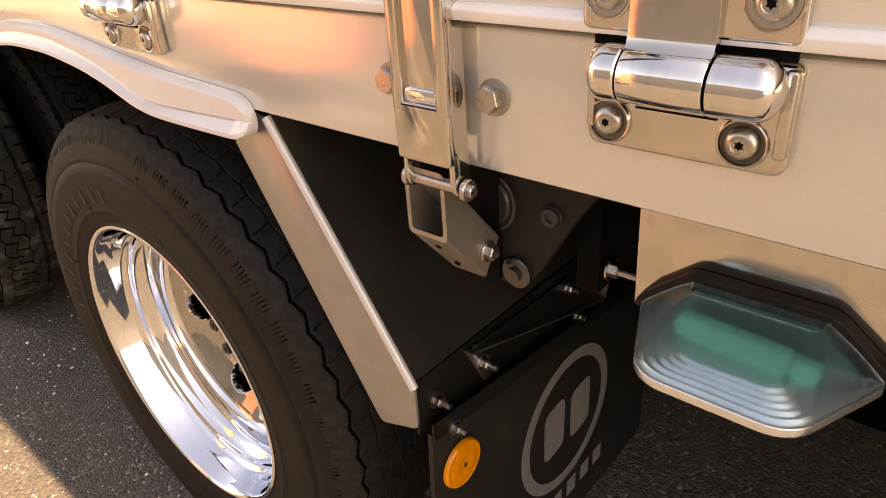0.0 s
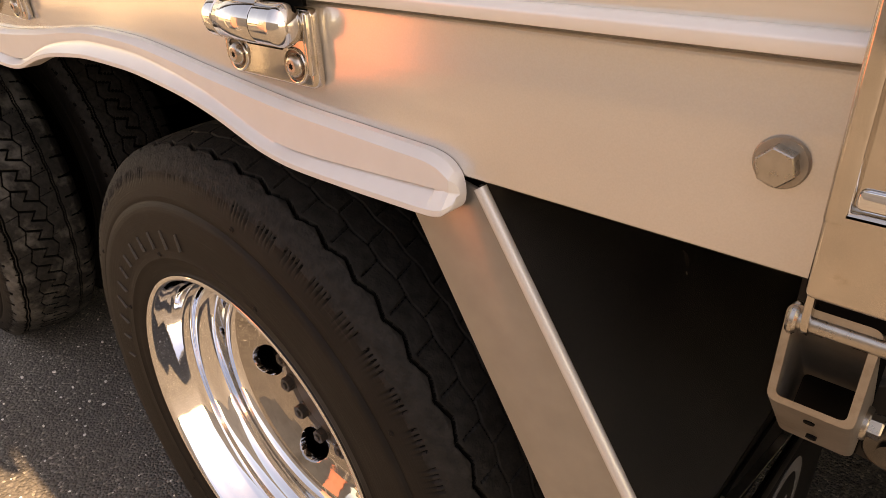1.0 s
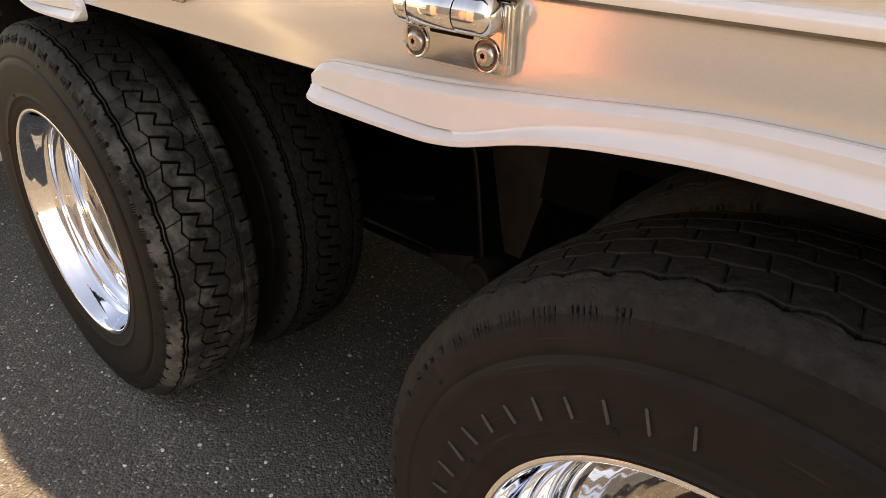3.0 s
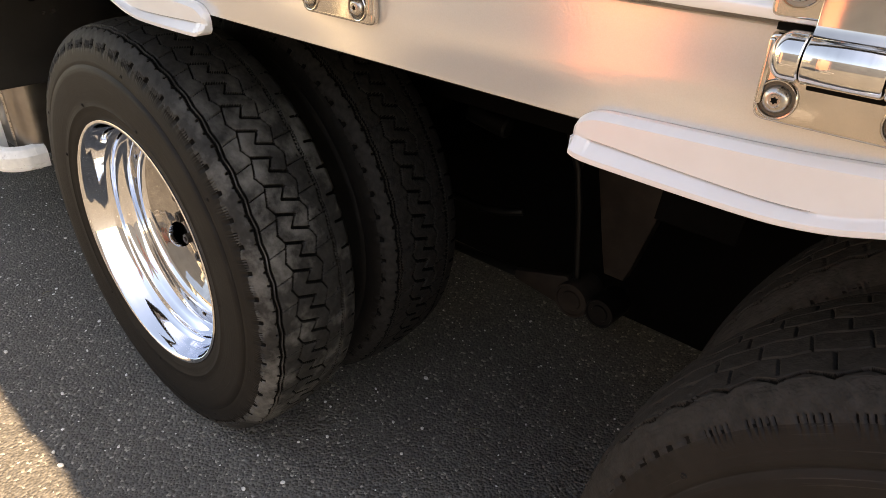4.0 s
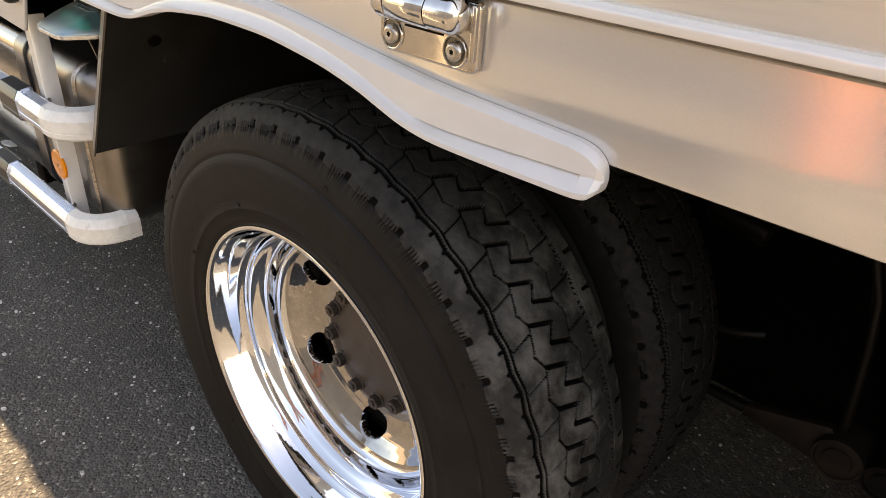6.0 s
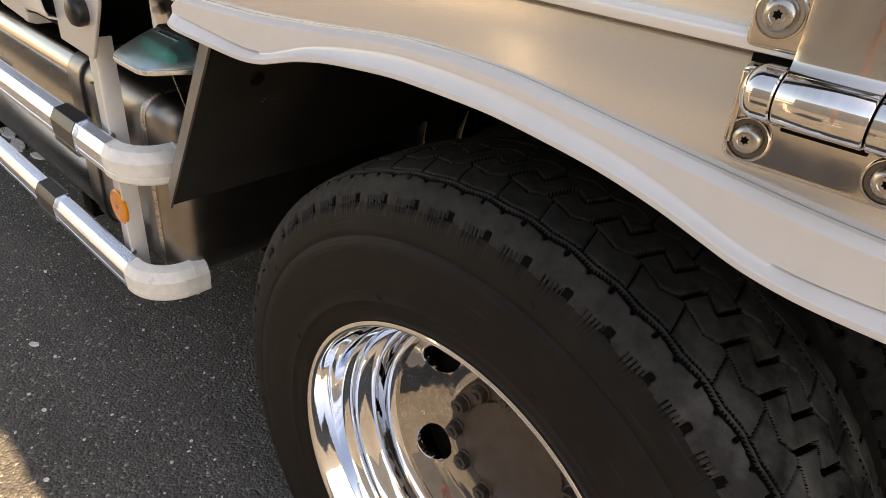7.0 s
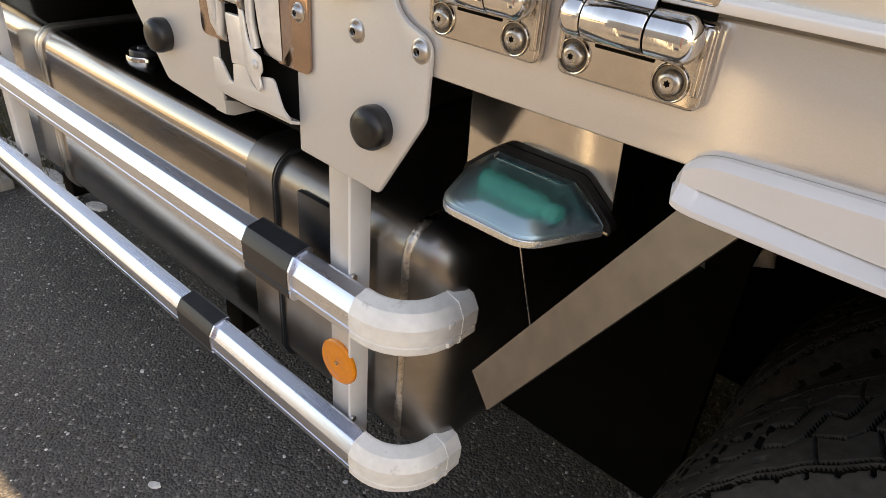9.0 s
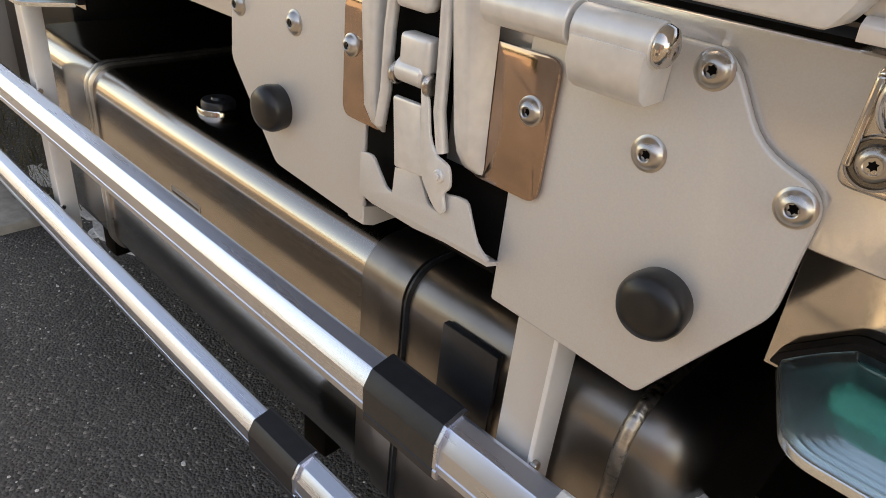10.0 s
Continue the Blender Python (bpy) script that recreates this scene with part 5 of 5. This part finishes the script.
plate_l = rounded([(-4.165, 1.066), (-4.082, 0.968), (-3.932, 0.958), (-3.932, 1.30), (-4.15, 1.30), (-4.158, 1.14)], [0.008, 0.008, 0.012, 0, 0, 0.006], 4)
plt = part("post_plate", prism(plate_l, "y", 0.3962, 0.4032, bevel=0.0024, seg=3), PLATE, truck, "silver-painted steel post plate with a rubber buffer")
part("folded_foot", prism([(0.397, 0.958), (0.41, 0.953), (0.45, 0.953), (0.45, 0.965), (0.397, 0.978)], "x", -3.955, -3.930, bevel=0.001), PLATE, plt)


def buffer(x, z, parent):
    bm = bmesh.new()
    add_lathe(bm, [(0.0, 0.0), (0.0, 0.0235), (-0.010, 0.0248), (-0.016, 0.0242), (-0.0225, 0.0205), (-0.0255, 0.0130), (-0.0265, 0.0)], 36, Matrix.Translation((x, 0.3962, z)))
    part("buffer", bm, RUBBER_SMOOTH, parent, "black rubber buffer", smooth=80)


buffer(-3.622, 1.038, prt)
buffer(-4.072, 1.037, plt)


def dome_screw(x, y, z, parent, r=0.0102):
    bm = bmesh.new()
    m = Matrix.Translation((x, y, z))
    add_lathe(bm, [(0.001, 0), (0.001, r * 1.22), (-0.0006, r * 1.22), (-0.0012, r * 1.05), (-0.0018, r), (-0.0042, r * 0.86), (-0.0062, r * 0.58), (-0.0066, r * 0.45), (-0.0060, r * 0.38), (-0.003, r * 0.36), (-0.003, 0)], 28, m)
    part("screw", bm, STAINLESS, parent, "domed stainless screw")
    bm = bmesh.new()
    star = [(0.34 if k % 2 else 0.22) * r for k in range(12)]
    lo = [bm.verts.new(m @ Vector((q * math.cos(math.pi * k / 6), -0.0029, q * math.sin(math.pi * k / 6)))) for k, q in enumerate(star)]
    hi = [bm.verts.new(v.co + Vector((0, -0.0006, 0))) for v in lo]
    bm.faces.new(lo)
    bm.faces.new(hi)
    for k in range(12):
        bm.faces.new((lo[k], lo[(k + 1) % 12], hi[(k + 1) % 12], hi[k]))
    part("socket", bm, BLACK, parent, smooth=0)


for x, z in ((-3.657, 1.131), (-3.5645, 1.1315), (-3.6315, 1.1915)):
    dome_screw(x, 0.3962, z, prt)
for x, z in ((-4.043, 1.129), (-4.143, 1.127)):
    dome_screw(x, 0.3962, z, plt)

# ---- post with its drop latch ----
post_ = part("gate_post", box(-3.932, -3.762, 0.406, 0.47, 1.02, 2.02, bevel=0.003), PLATE, truck, "silver-painted gate post")
part("wear_plate", prism(rounded([(-3.80, 1.064), (-3.731, 1.064), (-3.731, 1.172), (-3.80, 1.172)], 0.013, 5), "y", 0.3922, 0.3957, bevel=0.0008), REFLECT_BROWN, post_, "polished stainless wear plate with its brown reflection put in the colour")
part("wear_plate", prism(rounded([(-3.962, 1.064), (-3.90, 1.064), (-3.90, 1.172), (-3.962, 1.172)], 0.013, 5), "y", 0.3922, 0.3957, bevel=0.0008), REFLECT_BROWN, post_, "polished stainless wear plate with its brown reflection put in the colour")
dome_screw(-3.7495, 0.3920, 1.1315, post_, 0.0090)
dome_screw(-3.9510, 0.3920, 1.1300, post_, 0.0085)


def pillar(rows):
    """A cast upright lofted through (z, left, front, right, front y) rows, its outer side slanting back to the plate."""
    bm = bmesh.new()
    rings = []
    for z, xa, xb, xc, yf_ in rows:
        plan = rounded([(xa - 0.005, 0.3920), (xa, yf_ + 0.002), (xb, yf_), (xc, 0.3920)], [0, 0.004, 0.004, 0.001], 3)
        rings.append([(x, y, z) for x, y in plan])
    loft(bm, rings)
    part("pillar", bm, LATCH, post_, "rounded cast aluminium pillar", smooth=50)


pillar([(1.34, -3.830, -3.812, -3.790, 0.370), (1.197, -3.821, -3.804, -3.787, 0.373), (1.100, -3.808, -3.793, -3.7845, 0.375), (1.084, -3.8045, -3.7925, -3.784, 0.377), (1.074, -3.802, -3.792, -3.7835, 0.382), (1.068, -3.800, -3.7915, -3.7845, 0.389)])
pillar([(1.34, -3.927, -3.910, -3.9015, 0.370), (1.178, -3.921, -3.905, -3.8995, 0.373), (1.090, -3.915, -3.902, -3.8975, 0.375), (1.074, -3.911, -3.901, -3.8985, 0.381), (1.066, -3.907, -3.901, -3.8995, 0.389)])
latch = part("latch_lever", prism(rounded([(-3.870, 1.048), (-3.834, 1.051), (-3.842, 1.110), (-3.877, 1.109)], 0.003, 3), "y", 0.376, 0.382, bevel=0.002), LATCH, truck, "cast aluminium drop latch lever")
bm = bmesh.new()
add_rod(bm, (-3.871, 0.379, 1.133), (-3.840, 0.379, 1.133), 0.0105, 24, 0.002)
add_box(bm, -3.868, -3.836, 0.371, 0.387, 1.134, 1.163, bevel=0.004, seg=3)
part("latch_knuckle", bm, LATCH, latch)
for x in (-3.8745, -3.836):
    bm = bmesh.new()
    add_rod(bm, (x - 0.003, 0.378, 1.128), (x + 0.003, 0.378, 1.128), 0.0095, 20, 0.002)
    part("latch_pivot", bm, STEEL, latch)
for x, s in ((-3.884, -1), (-3.829, 1)):
    bm = bmesh.new()
    add_sweep(bm, [(x, 0.380, 1.34), (x, 0.380, 1.20), (x + s * 0.003, 0.379, 1.16), (x + s * 0.004, 0.379, 1.11), (x + s * 0.010, 0.380, 1.078)],
              [(0.0048 * math.cos(q), 0.0058 * math.sin(q)) for q in (2 * math.pi * k / 10 for k in range(10))], up=(0, 1, 0))
    part("latch_arm", bm, LATCH, latch, smooth=60)
part("latch_bar", box(-3.874, -3.838, 0.368, 0.386, 1.180, 1.34, bevel=0.006, seg=3), LATCH, latch)
hook = smooth_line([(-3.842, 1.125), (-3.833, 1.118), (-3.828, 1.091), (-3.820, 1.078), (-3.812, 1.075), (-3.804, 1.071), (-3.801, 1.056), (-3.807, 1.047), (-3.804, 1.035), (-3.809, 1.029), (-3.817, 1.033), (-3.825, 1.042), (-3.8345, 1.058), (-3.839, 1.10)], 3)
part("latch_hook", prism(hook, "y", 0.3725, 0.3765, bevel=0.0015), LATCH, latch)
bm = bmesh.new()
add_rod(bm, (-3.812, 0.3727, 1.062), (-3.812, 0.3690, 1.062), 0.0056, 20, 0.001)
add_rod(bm, (-3.812, 0.3692, 1.062), (-3.812, 0.3675, 1.062), 0.0030, 16, 0.0005)
part("latch_rivet", bm, LATCH, latch)
# black box that stands for the shade between the pillars
part("latch_gap_shade", box(-3.8985, -3.828, 0.3905, 0.3960, 1.035, 1.34), BLACK, latch)
# sheet catch below the latch, with cut-outs along its upper edge
catch = smooth_line([(-3.917, 1.0445), (-3.9015, 1.0465), (-3.8915, 1.036), (-3.881, 1.024), (-3.8725, 1.022)], 3) + smooth_line([(-3.8710, 1.0465), (-3.844, 1.0515), (-3.8355, 1.0415), (-3.8275, 1.029), (-3.8135, 1.026)], 3)
catch += smooth_line([(-3.811, 1.0455), (-3.788, 1.0485), (-3.780, 1.0365), (-3.7705, 1.0175), (-3.757, 1.008)], 3) + [(-3.758, 1.0045), (-3.7695, 1.0055), (-3.8415, 0.999), (-3.8985, 1.000), (-3.917, 1.004)]
part("latch_catch", prism(catch, "y", 0.3780, 0.3820, bevel=0.0015), PLATE, post_, "bent sheet latch catch")
part("catch_floor", prism([(0.382, 1.000), (0.43, 0.985), (0.43, 0.989), (0.382, 1.004)], "x", -3.915, -3.76), PLATE, post_)
part("post_foot", box(-3.930, -3.763, 0.398, 0.402, 0.985, 1.063), BLACK, post_)

# gate hinge barrels and the block beside
bh = part("barrel_hinge", rod((-3.709, 0.372, 1.2015), (-3.655, 0.372, 1.2015), 0.0135, seg=28, bevel=0.001), LATCH, truck, "cast aluminium barrel hinge")
bm = bmesh.new()
add_prism(bm, [(0.358, 1.198), (0.3575, 1.184), (0.364, 1.170), (0.372, 1.165), (0.3955, 1.165), (0.3955, 1.20)], "x", -3.708, -3.656, bevel=0.002)
part("hinge_flap", bm, LATCH, bh)
part("barrel", rod((-3.78, 0.372, 1.202), (-3.712, 0.372, 1.202), 0.0145, seg=28, bevel=0.001), LATCH, bh)
bm = bmesh.new()
add_lathe(bm, [(0, 0), (0, 0.0118), (0.002, 0.0126), (0.006, 0.0110), (0.009, 0.006), (0.010, 0.0)], 28, Matrix.Translation((-3.655, 0.372, 1.2015)) @ AXIS["x"])
part("barrel_cap", bm, POLISHED, bh, smooth=60)
# black strip on the sill top, standing for the shade in the gap
part("gap_shade", box(-3.72, -3.567, 0.4065, 0.47, 1.2178, 1.2215), BLACK, truck, "black strip painted as the shade in the gap under the gate corner")
part("gate_corner_block", prism(rounded([(-3.70, 1.2305), (-3.571, 1.2295), (-3.562, 1.243), (-3.562, 1.34), (-3.70, 1.34)], 0.004, 3), "y", 0.355, 0.3915, bevel=0.003), LATCH, gate, "cast corner block of the gate")

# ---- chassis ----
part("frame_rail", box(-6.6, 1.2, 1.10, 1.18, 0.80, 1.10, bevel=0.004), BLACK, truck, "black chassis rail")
# added block that stops light coming in from the far side
part("centre_light_block", box(-6.6, 1.2, 1.62, 2.0, 0.04, 1.12), BLACK, truck, "black block added under the body to keep out light")
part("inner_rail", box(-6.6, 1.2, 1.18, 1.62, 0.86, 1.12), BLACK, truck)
# added black panel where there is only deep shade
part("tank_shade_panel", box(-6.6, -3.36, 1.065, 1.10, 0.035, 1.10), BLACK, truck, "black panel added behind the tank as shade")
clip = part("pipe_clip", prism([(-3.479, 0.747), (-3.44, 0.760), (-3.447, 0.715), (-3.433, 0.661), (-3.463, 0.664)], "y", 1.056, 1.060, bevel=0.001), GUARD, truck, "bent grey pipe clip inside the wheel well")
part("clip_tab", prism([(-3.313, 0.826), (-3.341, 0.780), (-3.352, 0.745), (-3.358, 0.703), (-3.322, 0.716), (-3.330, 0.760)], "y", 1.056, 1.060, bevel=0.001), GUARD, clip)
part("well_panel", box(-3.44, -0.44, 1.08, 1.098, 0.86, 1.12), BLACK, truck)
for x in WX:
    bm = bmesh.new()
    add_rod(bm, (x, 0.8, WZ), (x, 2.3, WZ), 0.085, 24)
    part("axle", bm, BLACK, truck, "black axle tube")
mid = (WX[0] + WX[1]) / 2
bm = bmesh.new()
add_prism(bm, [(mid - 0.155, 1.1), (mid + 0.15, 1.1), (mid + 0.13, 0.80), (mid + 0.07, 0.66), (mid + 0.010, 0.44), (mid - 0.005, 0.40), (mid - 0.060, 0.40), (mid - 0.075, 0.46), (mid - 0.140, 0.78)], "y", 1.255, 1.30, bevel=0.008)
trunnion = part("trunnion_bracket", bm, RUST, truck, "brown-black tapered trunnion bracket")
bm = bmesh.new()
add_sweep(bm, [(mid - 0.245, 1.245, 0.86), (mid - 0.205, 1.245, 0.76), (mid - 0.165, 1.245, 0.66), (mid - 0.148, 1.245, 0.56), (mid - 0.135, 1.245, 0.44), (mid - 0.125, 1.245, 0.34)],
          [(0.010 * math.cos(q), 0.006 * math.sin(q)) for q in (2 * math.pi * k / 10 for k in range(10))], up=(0, 1, 0))
part("hanger_strap", bm, DARK, trunnion, "glossy black curved hanger strap", smooth=60)
part("hanger_flare", prism([(mid - 0.29, 0.86), (mid - 0.155, 0.86), (mid - 0.150, 0.70), (mid - 0.170, 0.62), (mid - 0.200, 0.74)], "y", 1.250, 1.256, bevel=0.001), DARK, trunnion)
for dx, rr in ((-0.115, 0.048), (-0.030, 0.040)):
    bm = bmesh.new()
    add_lathe(bm, [(0, 0), (0, rr * 0.55), (0.004, rr * 0.6), (0.004, rr * 0.85), (0, rr * 0.9), (0, rr), (0.006, rr * 1.04), (0.09, rr * 1.04), (0.09, 0)], 28, Matrix.Translation((mid + dx, 1.205, 0.315)))
    part("bushing", bm, RUST if dx < -0.1 else DARK, trunnion, "worn rubber bushing")
bm = bmesh.new()
add_rod(bm, (mid - 0.80, 1.25, 0.285), (mid - 0.14, 1.25, 0.300), 0.014, 16)
torque = part("torque_rod", bm, DARK, truck, "black torque rod")
part("rod_fork", prism([(mid - 0.31, 0.318), (mid - 0.145, 0.368), (mid - 0.105, 0.30), (mid - 0.15, 0.272), (mid - 0.31, 0.292)], "y", 1.225, 1.250, bevel=0.004), RUST, torque)
bm = bmesh.new()
add_sweep(bm, [(mid - 0.60, 1.25, 0.46), (mid - 0.46, 1.25, 0.452), (mid - 0.38, 1.25, 0.466), (mid - 0.33, 1.27, 0.478)], [(0.012 * math.cos(q), 0.012 * math.sin(q)) for q in (2 * math.pi * k / 10 for k in range(10))])
part("air_pipe", bm, DARK, truck, "black bent air pipe", smooth=60)
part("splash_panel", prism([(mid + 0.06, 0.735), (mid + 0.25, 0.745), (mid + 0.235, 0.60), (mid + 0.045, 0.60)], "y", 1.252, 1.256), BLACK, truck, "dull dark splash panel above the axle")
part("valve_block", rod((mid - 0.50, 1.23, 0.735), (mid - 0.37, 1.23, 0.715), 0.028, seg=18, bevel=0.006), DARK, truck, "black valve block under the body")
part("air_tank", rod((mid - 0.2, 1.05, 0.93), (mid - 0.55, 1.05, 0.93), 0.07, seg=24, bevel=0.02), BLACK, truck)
# unseen panel added to close the far side against light
part("far_light_block", box(-6.6, 1.2, 2.6, 2.66, 0.05, 1.1), BLACK, truck)
# dark box added to darken the gap behind the cab
part("cab_gap_shade", box(-5.85, -5.30, 0.62, 1.05, 0.42, 1.08, bevel=0.01), DARK, truck, "dark box added behind the cab as shade")
part("cab", box(-7.9, -5.9, 0.42, 2.75, 0.5, 2.9, bevel=0.08), PAINT, truck)
# unseen panel added to close the rear against light
part("rear_light_block", box(1.1, 1.2, 0.6, 2.6, 0.05, 1.1), BLACK, truck)
part("rear_box", prism([(0.50, 1.11), (0.9, 1.11), (0.9, 0.7), (0.62, 0.7)], "x", 0.10, 1.0, bevel=0.01), BLACK, truck)

# ---- things on the ground ----
bm = bmesh.new()
add_box(bm, -40, -5.93, 0.47, 0.62, -0.01, 0.035, bevel=0.008)
kerb = part("kerb", bm, KERB, None)
tagged(kerb, "low pale concrete kerb at the edge of the asphalt", "kerb", kind="structure")
random.seed(8)
bm = bmesh.new()
for i in range(1800):
    x, y = random.uniform(-7.6, -5.93), random.uniform(0.60, 1.1)
    h, a, w_ = random.uniform(0.03, 0.10), random.uniform(0, 6.28), random.uniform(0.001, 0.002)
    lean = Vector((random.uniform(-0.05, 0.05), random.uniform(-0.05, 0.05), 0))
    side = Vector((math.cos(a), math.sin(a), 0)) * w_
    p = Vector((x, y, 0))
    v = [bm.verts.new(q) for q in (p - side, p + side, p + lean * 0.4 + side * 0.7 + Vector((0, 0, h * 0.6)), p + lean * 0.4 - side * 0.7 + Vector((0, 0, h * 0.6)), p + lean + Vector((0, 0, h)))]
    bm.faces.new((v[0], v[1], v[2], v[3]))
    bm.faces.new((v[3], v[2], v[4]))
tagged(part("grass", bm, GRASS, None, smooth=0), "dry yellowish grass beside the kerb", "grass", kind="stuff")


def chip(x, y, ln, wd, a, h=0.006):
    rnd = random.Random(int(1000 * (x + 10)))
    pts = [(math.cos(t) * ln * rnd.uniform(0.8, 1.1), math.sin(t) * wd * rnd.uniform(0.8, 1.1)) for t in (2 * math.pi * k / 7 for k in range(7))]
    c = part("stone_chip", prism(pts, "z", 0.0, h, bevel=0.001), STONE, None, smooth=0, m=pose(x, y, 0.0, 0, 0, a))
    tagged(c, "small pale stone chip lying on the asphalt", "stone", group="chips on the asphalt")


for x, y, ln, wd, a in ((-4.234, 0.303, 0.016, 0.010, 30), (-4.14, 0.327, 0.006, 0.005, 0), (-3.94, 0.619, 0.006, 0.004, 60), (-2.369, 0.989, 0.007, 0.005, 20), (-2.185, 0.559, 0.005, 0.004, 0),
                        (-3.362, 0.208, 0.005, 0.004, 0), (-2.31, 0.80, 0.004, 0.003, 0), (-4.606, 0.465, 0.007, 0.005, 10), (-3.944, 0.229, 0.007, 0.006, 40), (-3.809, 0.601, 0.004, 0.003, 0), (-3.711, 0.152, 0.007, 0.005, 50), (-3.36, 0.208, 0.006, 0.005, 0),
                        (-2.796, 0.138, 0.009, 0.006, 30), (-2.852, 0.143, 0.004, 0.004, 0), (-2.411, 0.401, 0.006, 0.004, 20), (-2.359, 0.476, 0.006, 0.004, 50), (-2.397, 0.645, 0.005, 0.004, 0), (-2.237, 0.482, 0.005, 0.003, 10),
                        (-2.133, 0.487, 0.004, 0.004, 0), (-2.13, 0.357, 0.004, 0.003, 0), (-3.054, 0.247, 0.005, 0.004, 0), (-3.192, 0.376, 0.004, 0.003, 0), (-4.1, 0.563, 0.005, 0.004, 0), (-4.029, 0.221, 0.005, 0.003, 70), (-3.517, 0.227, 0.004, 0.004, 0)):
    chip(x, y, ln, wd, a)


random.seed(21)
for k in range(14):                                       # pale litter near the kerb
    chip(random.uniform(-6.45, -5.6), random.uniform(0.66, 0.98), random.uniform(0.010, 0.030), random.uniform(0.006, 0.014), random.uniform(0, 180), 0.004)


# four larger flat pieces in place of pale ragged patches of ground
for x, y, ln, wd, a in ((-5.95, 0.765, 0.10, 0.030, 4), (-5.76, 0.755, 0.085, 0.028, -6), (-5.58, 0.785, 0.055, 0.026, 20), (-6.33, 0.745, 0.12, 0.035, 0)):
    chip(x, y, ln, wd, a, 0.012)


def straw(x, y, ln, a, bend):
    bm = bmesh.new()
    pts = [(ln * (t - 0.5), bend * math.sin(math.pi * t), 0.002 + 0.003 * math.sin(math.pi * t)) for t in (k / 8 for k in range(9))]
    add_sweep(bm, pts, [(0.0008 * math.cos(q), 0.0008 * math.sin(q)) for q in (0, 1.57, 3.14, 4.71)])
    tagged(part("straw", bm, GRASS, None, m=pose(x, y, 0.0, 0, 0, a)), "dry blade of straw lying on the asphalt", "straw", group="straws on the asphalt")


for x, y, ln, a, b in ((-4.543, 0.207, 0.05, 60, 0.012), (-4.411, 0.334, 0.05, 10, 0.004), (-2.55, 0.78, 0.06, 20, 0.006), (-2.13, 0.93, 0.04, 40, 0.004), (-3.6, 0.42, 0.03, 80, 0.003), (-3.904, 0.20, 0.05, 86, 0.004)):
    straw(x, y, ln, a, b)

# ---- behind the camera: unseen things that shape light and reflections ----
# added wall, there to give the metal warm tan reflections
tagged(part("tan_reflect_wall", box(-13.3, -13, -16, -1.8, 0, 1.1), WALL_TAN, None), "unseen plain tan wall added for warm reflections", "wall", kind="structure")
# added dark bank for the chrome and panels to reflect
tagged(part("backdrop", box(-30, 30, -15.6, -14, 0, 1.9, bevel=0.2), DARK_BANK, None), "unseen dark bank added to darken reflections", "hedge", kind="structure")
# added wall that cuts off the low sky from the truck's side
tagged(part("sky_block_wall", box(-6.5, 7.0, -4.9, -4.6, 0, 3.0), WALL_GREY, None), "unseen plain grey wall added to block low sky light", "wall", kind="structure")
# added board standing in for the salmon-red thing the panels reflect
board = part("reflected_board", box(-2.46, -2.43, -1.75, -0.97, 0.42, 1.75, bevel=0.004), RED, None)
tagged(board, "salmon-red board on two legs, unseen, added for its reflection in the panels", "board")
for y in (-1.62, -1.10):
    part("board_leg", box(-2.50, -2.462, y - 0.02, y + 0.02, 0.0, 1.5, bevel=0.003), PLATE, board)
    part("board_foot", box(-2.75, -2.15, y - 0.02, y + 0.02, 0.0, 0.03, bevel=0.003), PLATE, board)
mp = Matrix.Translation((-3.84, -0.96, 0.0)) @ AXIS["z"]
bollard = part("marker_post", lathe([(0, 0), (0, 0.05), (0.90, 0.05), (0.925, 0.044), (0.94, 0.026), (0.945, 0)], 28, mp), CREAM, None)
tagged(bollard, "cream-white painted round marker post standing on the asphalt", "post")
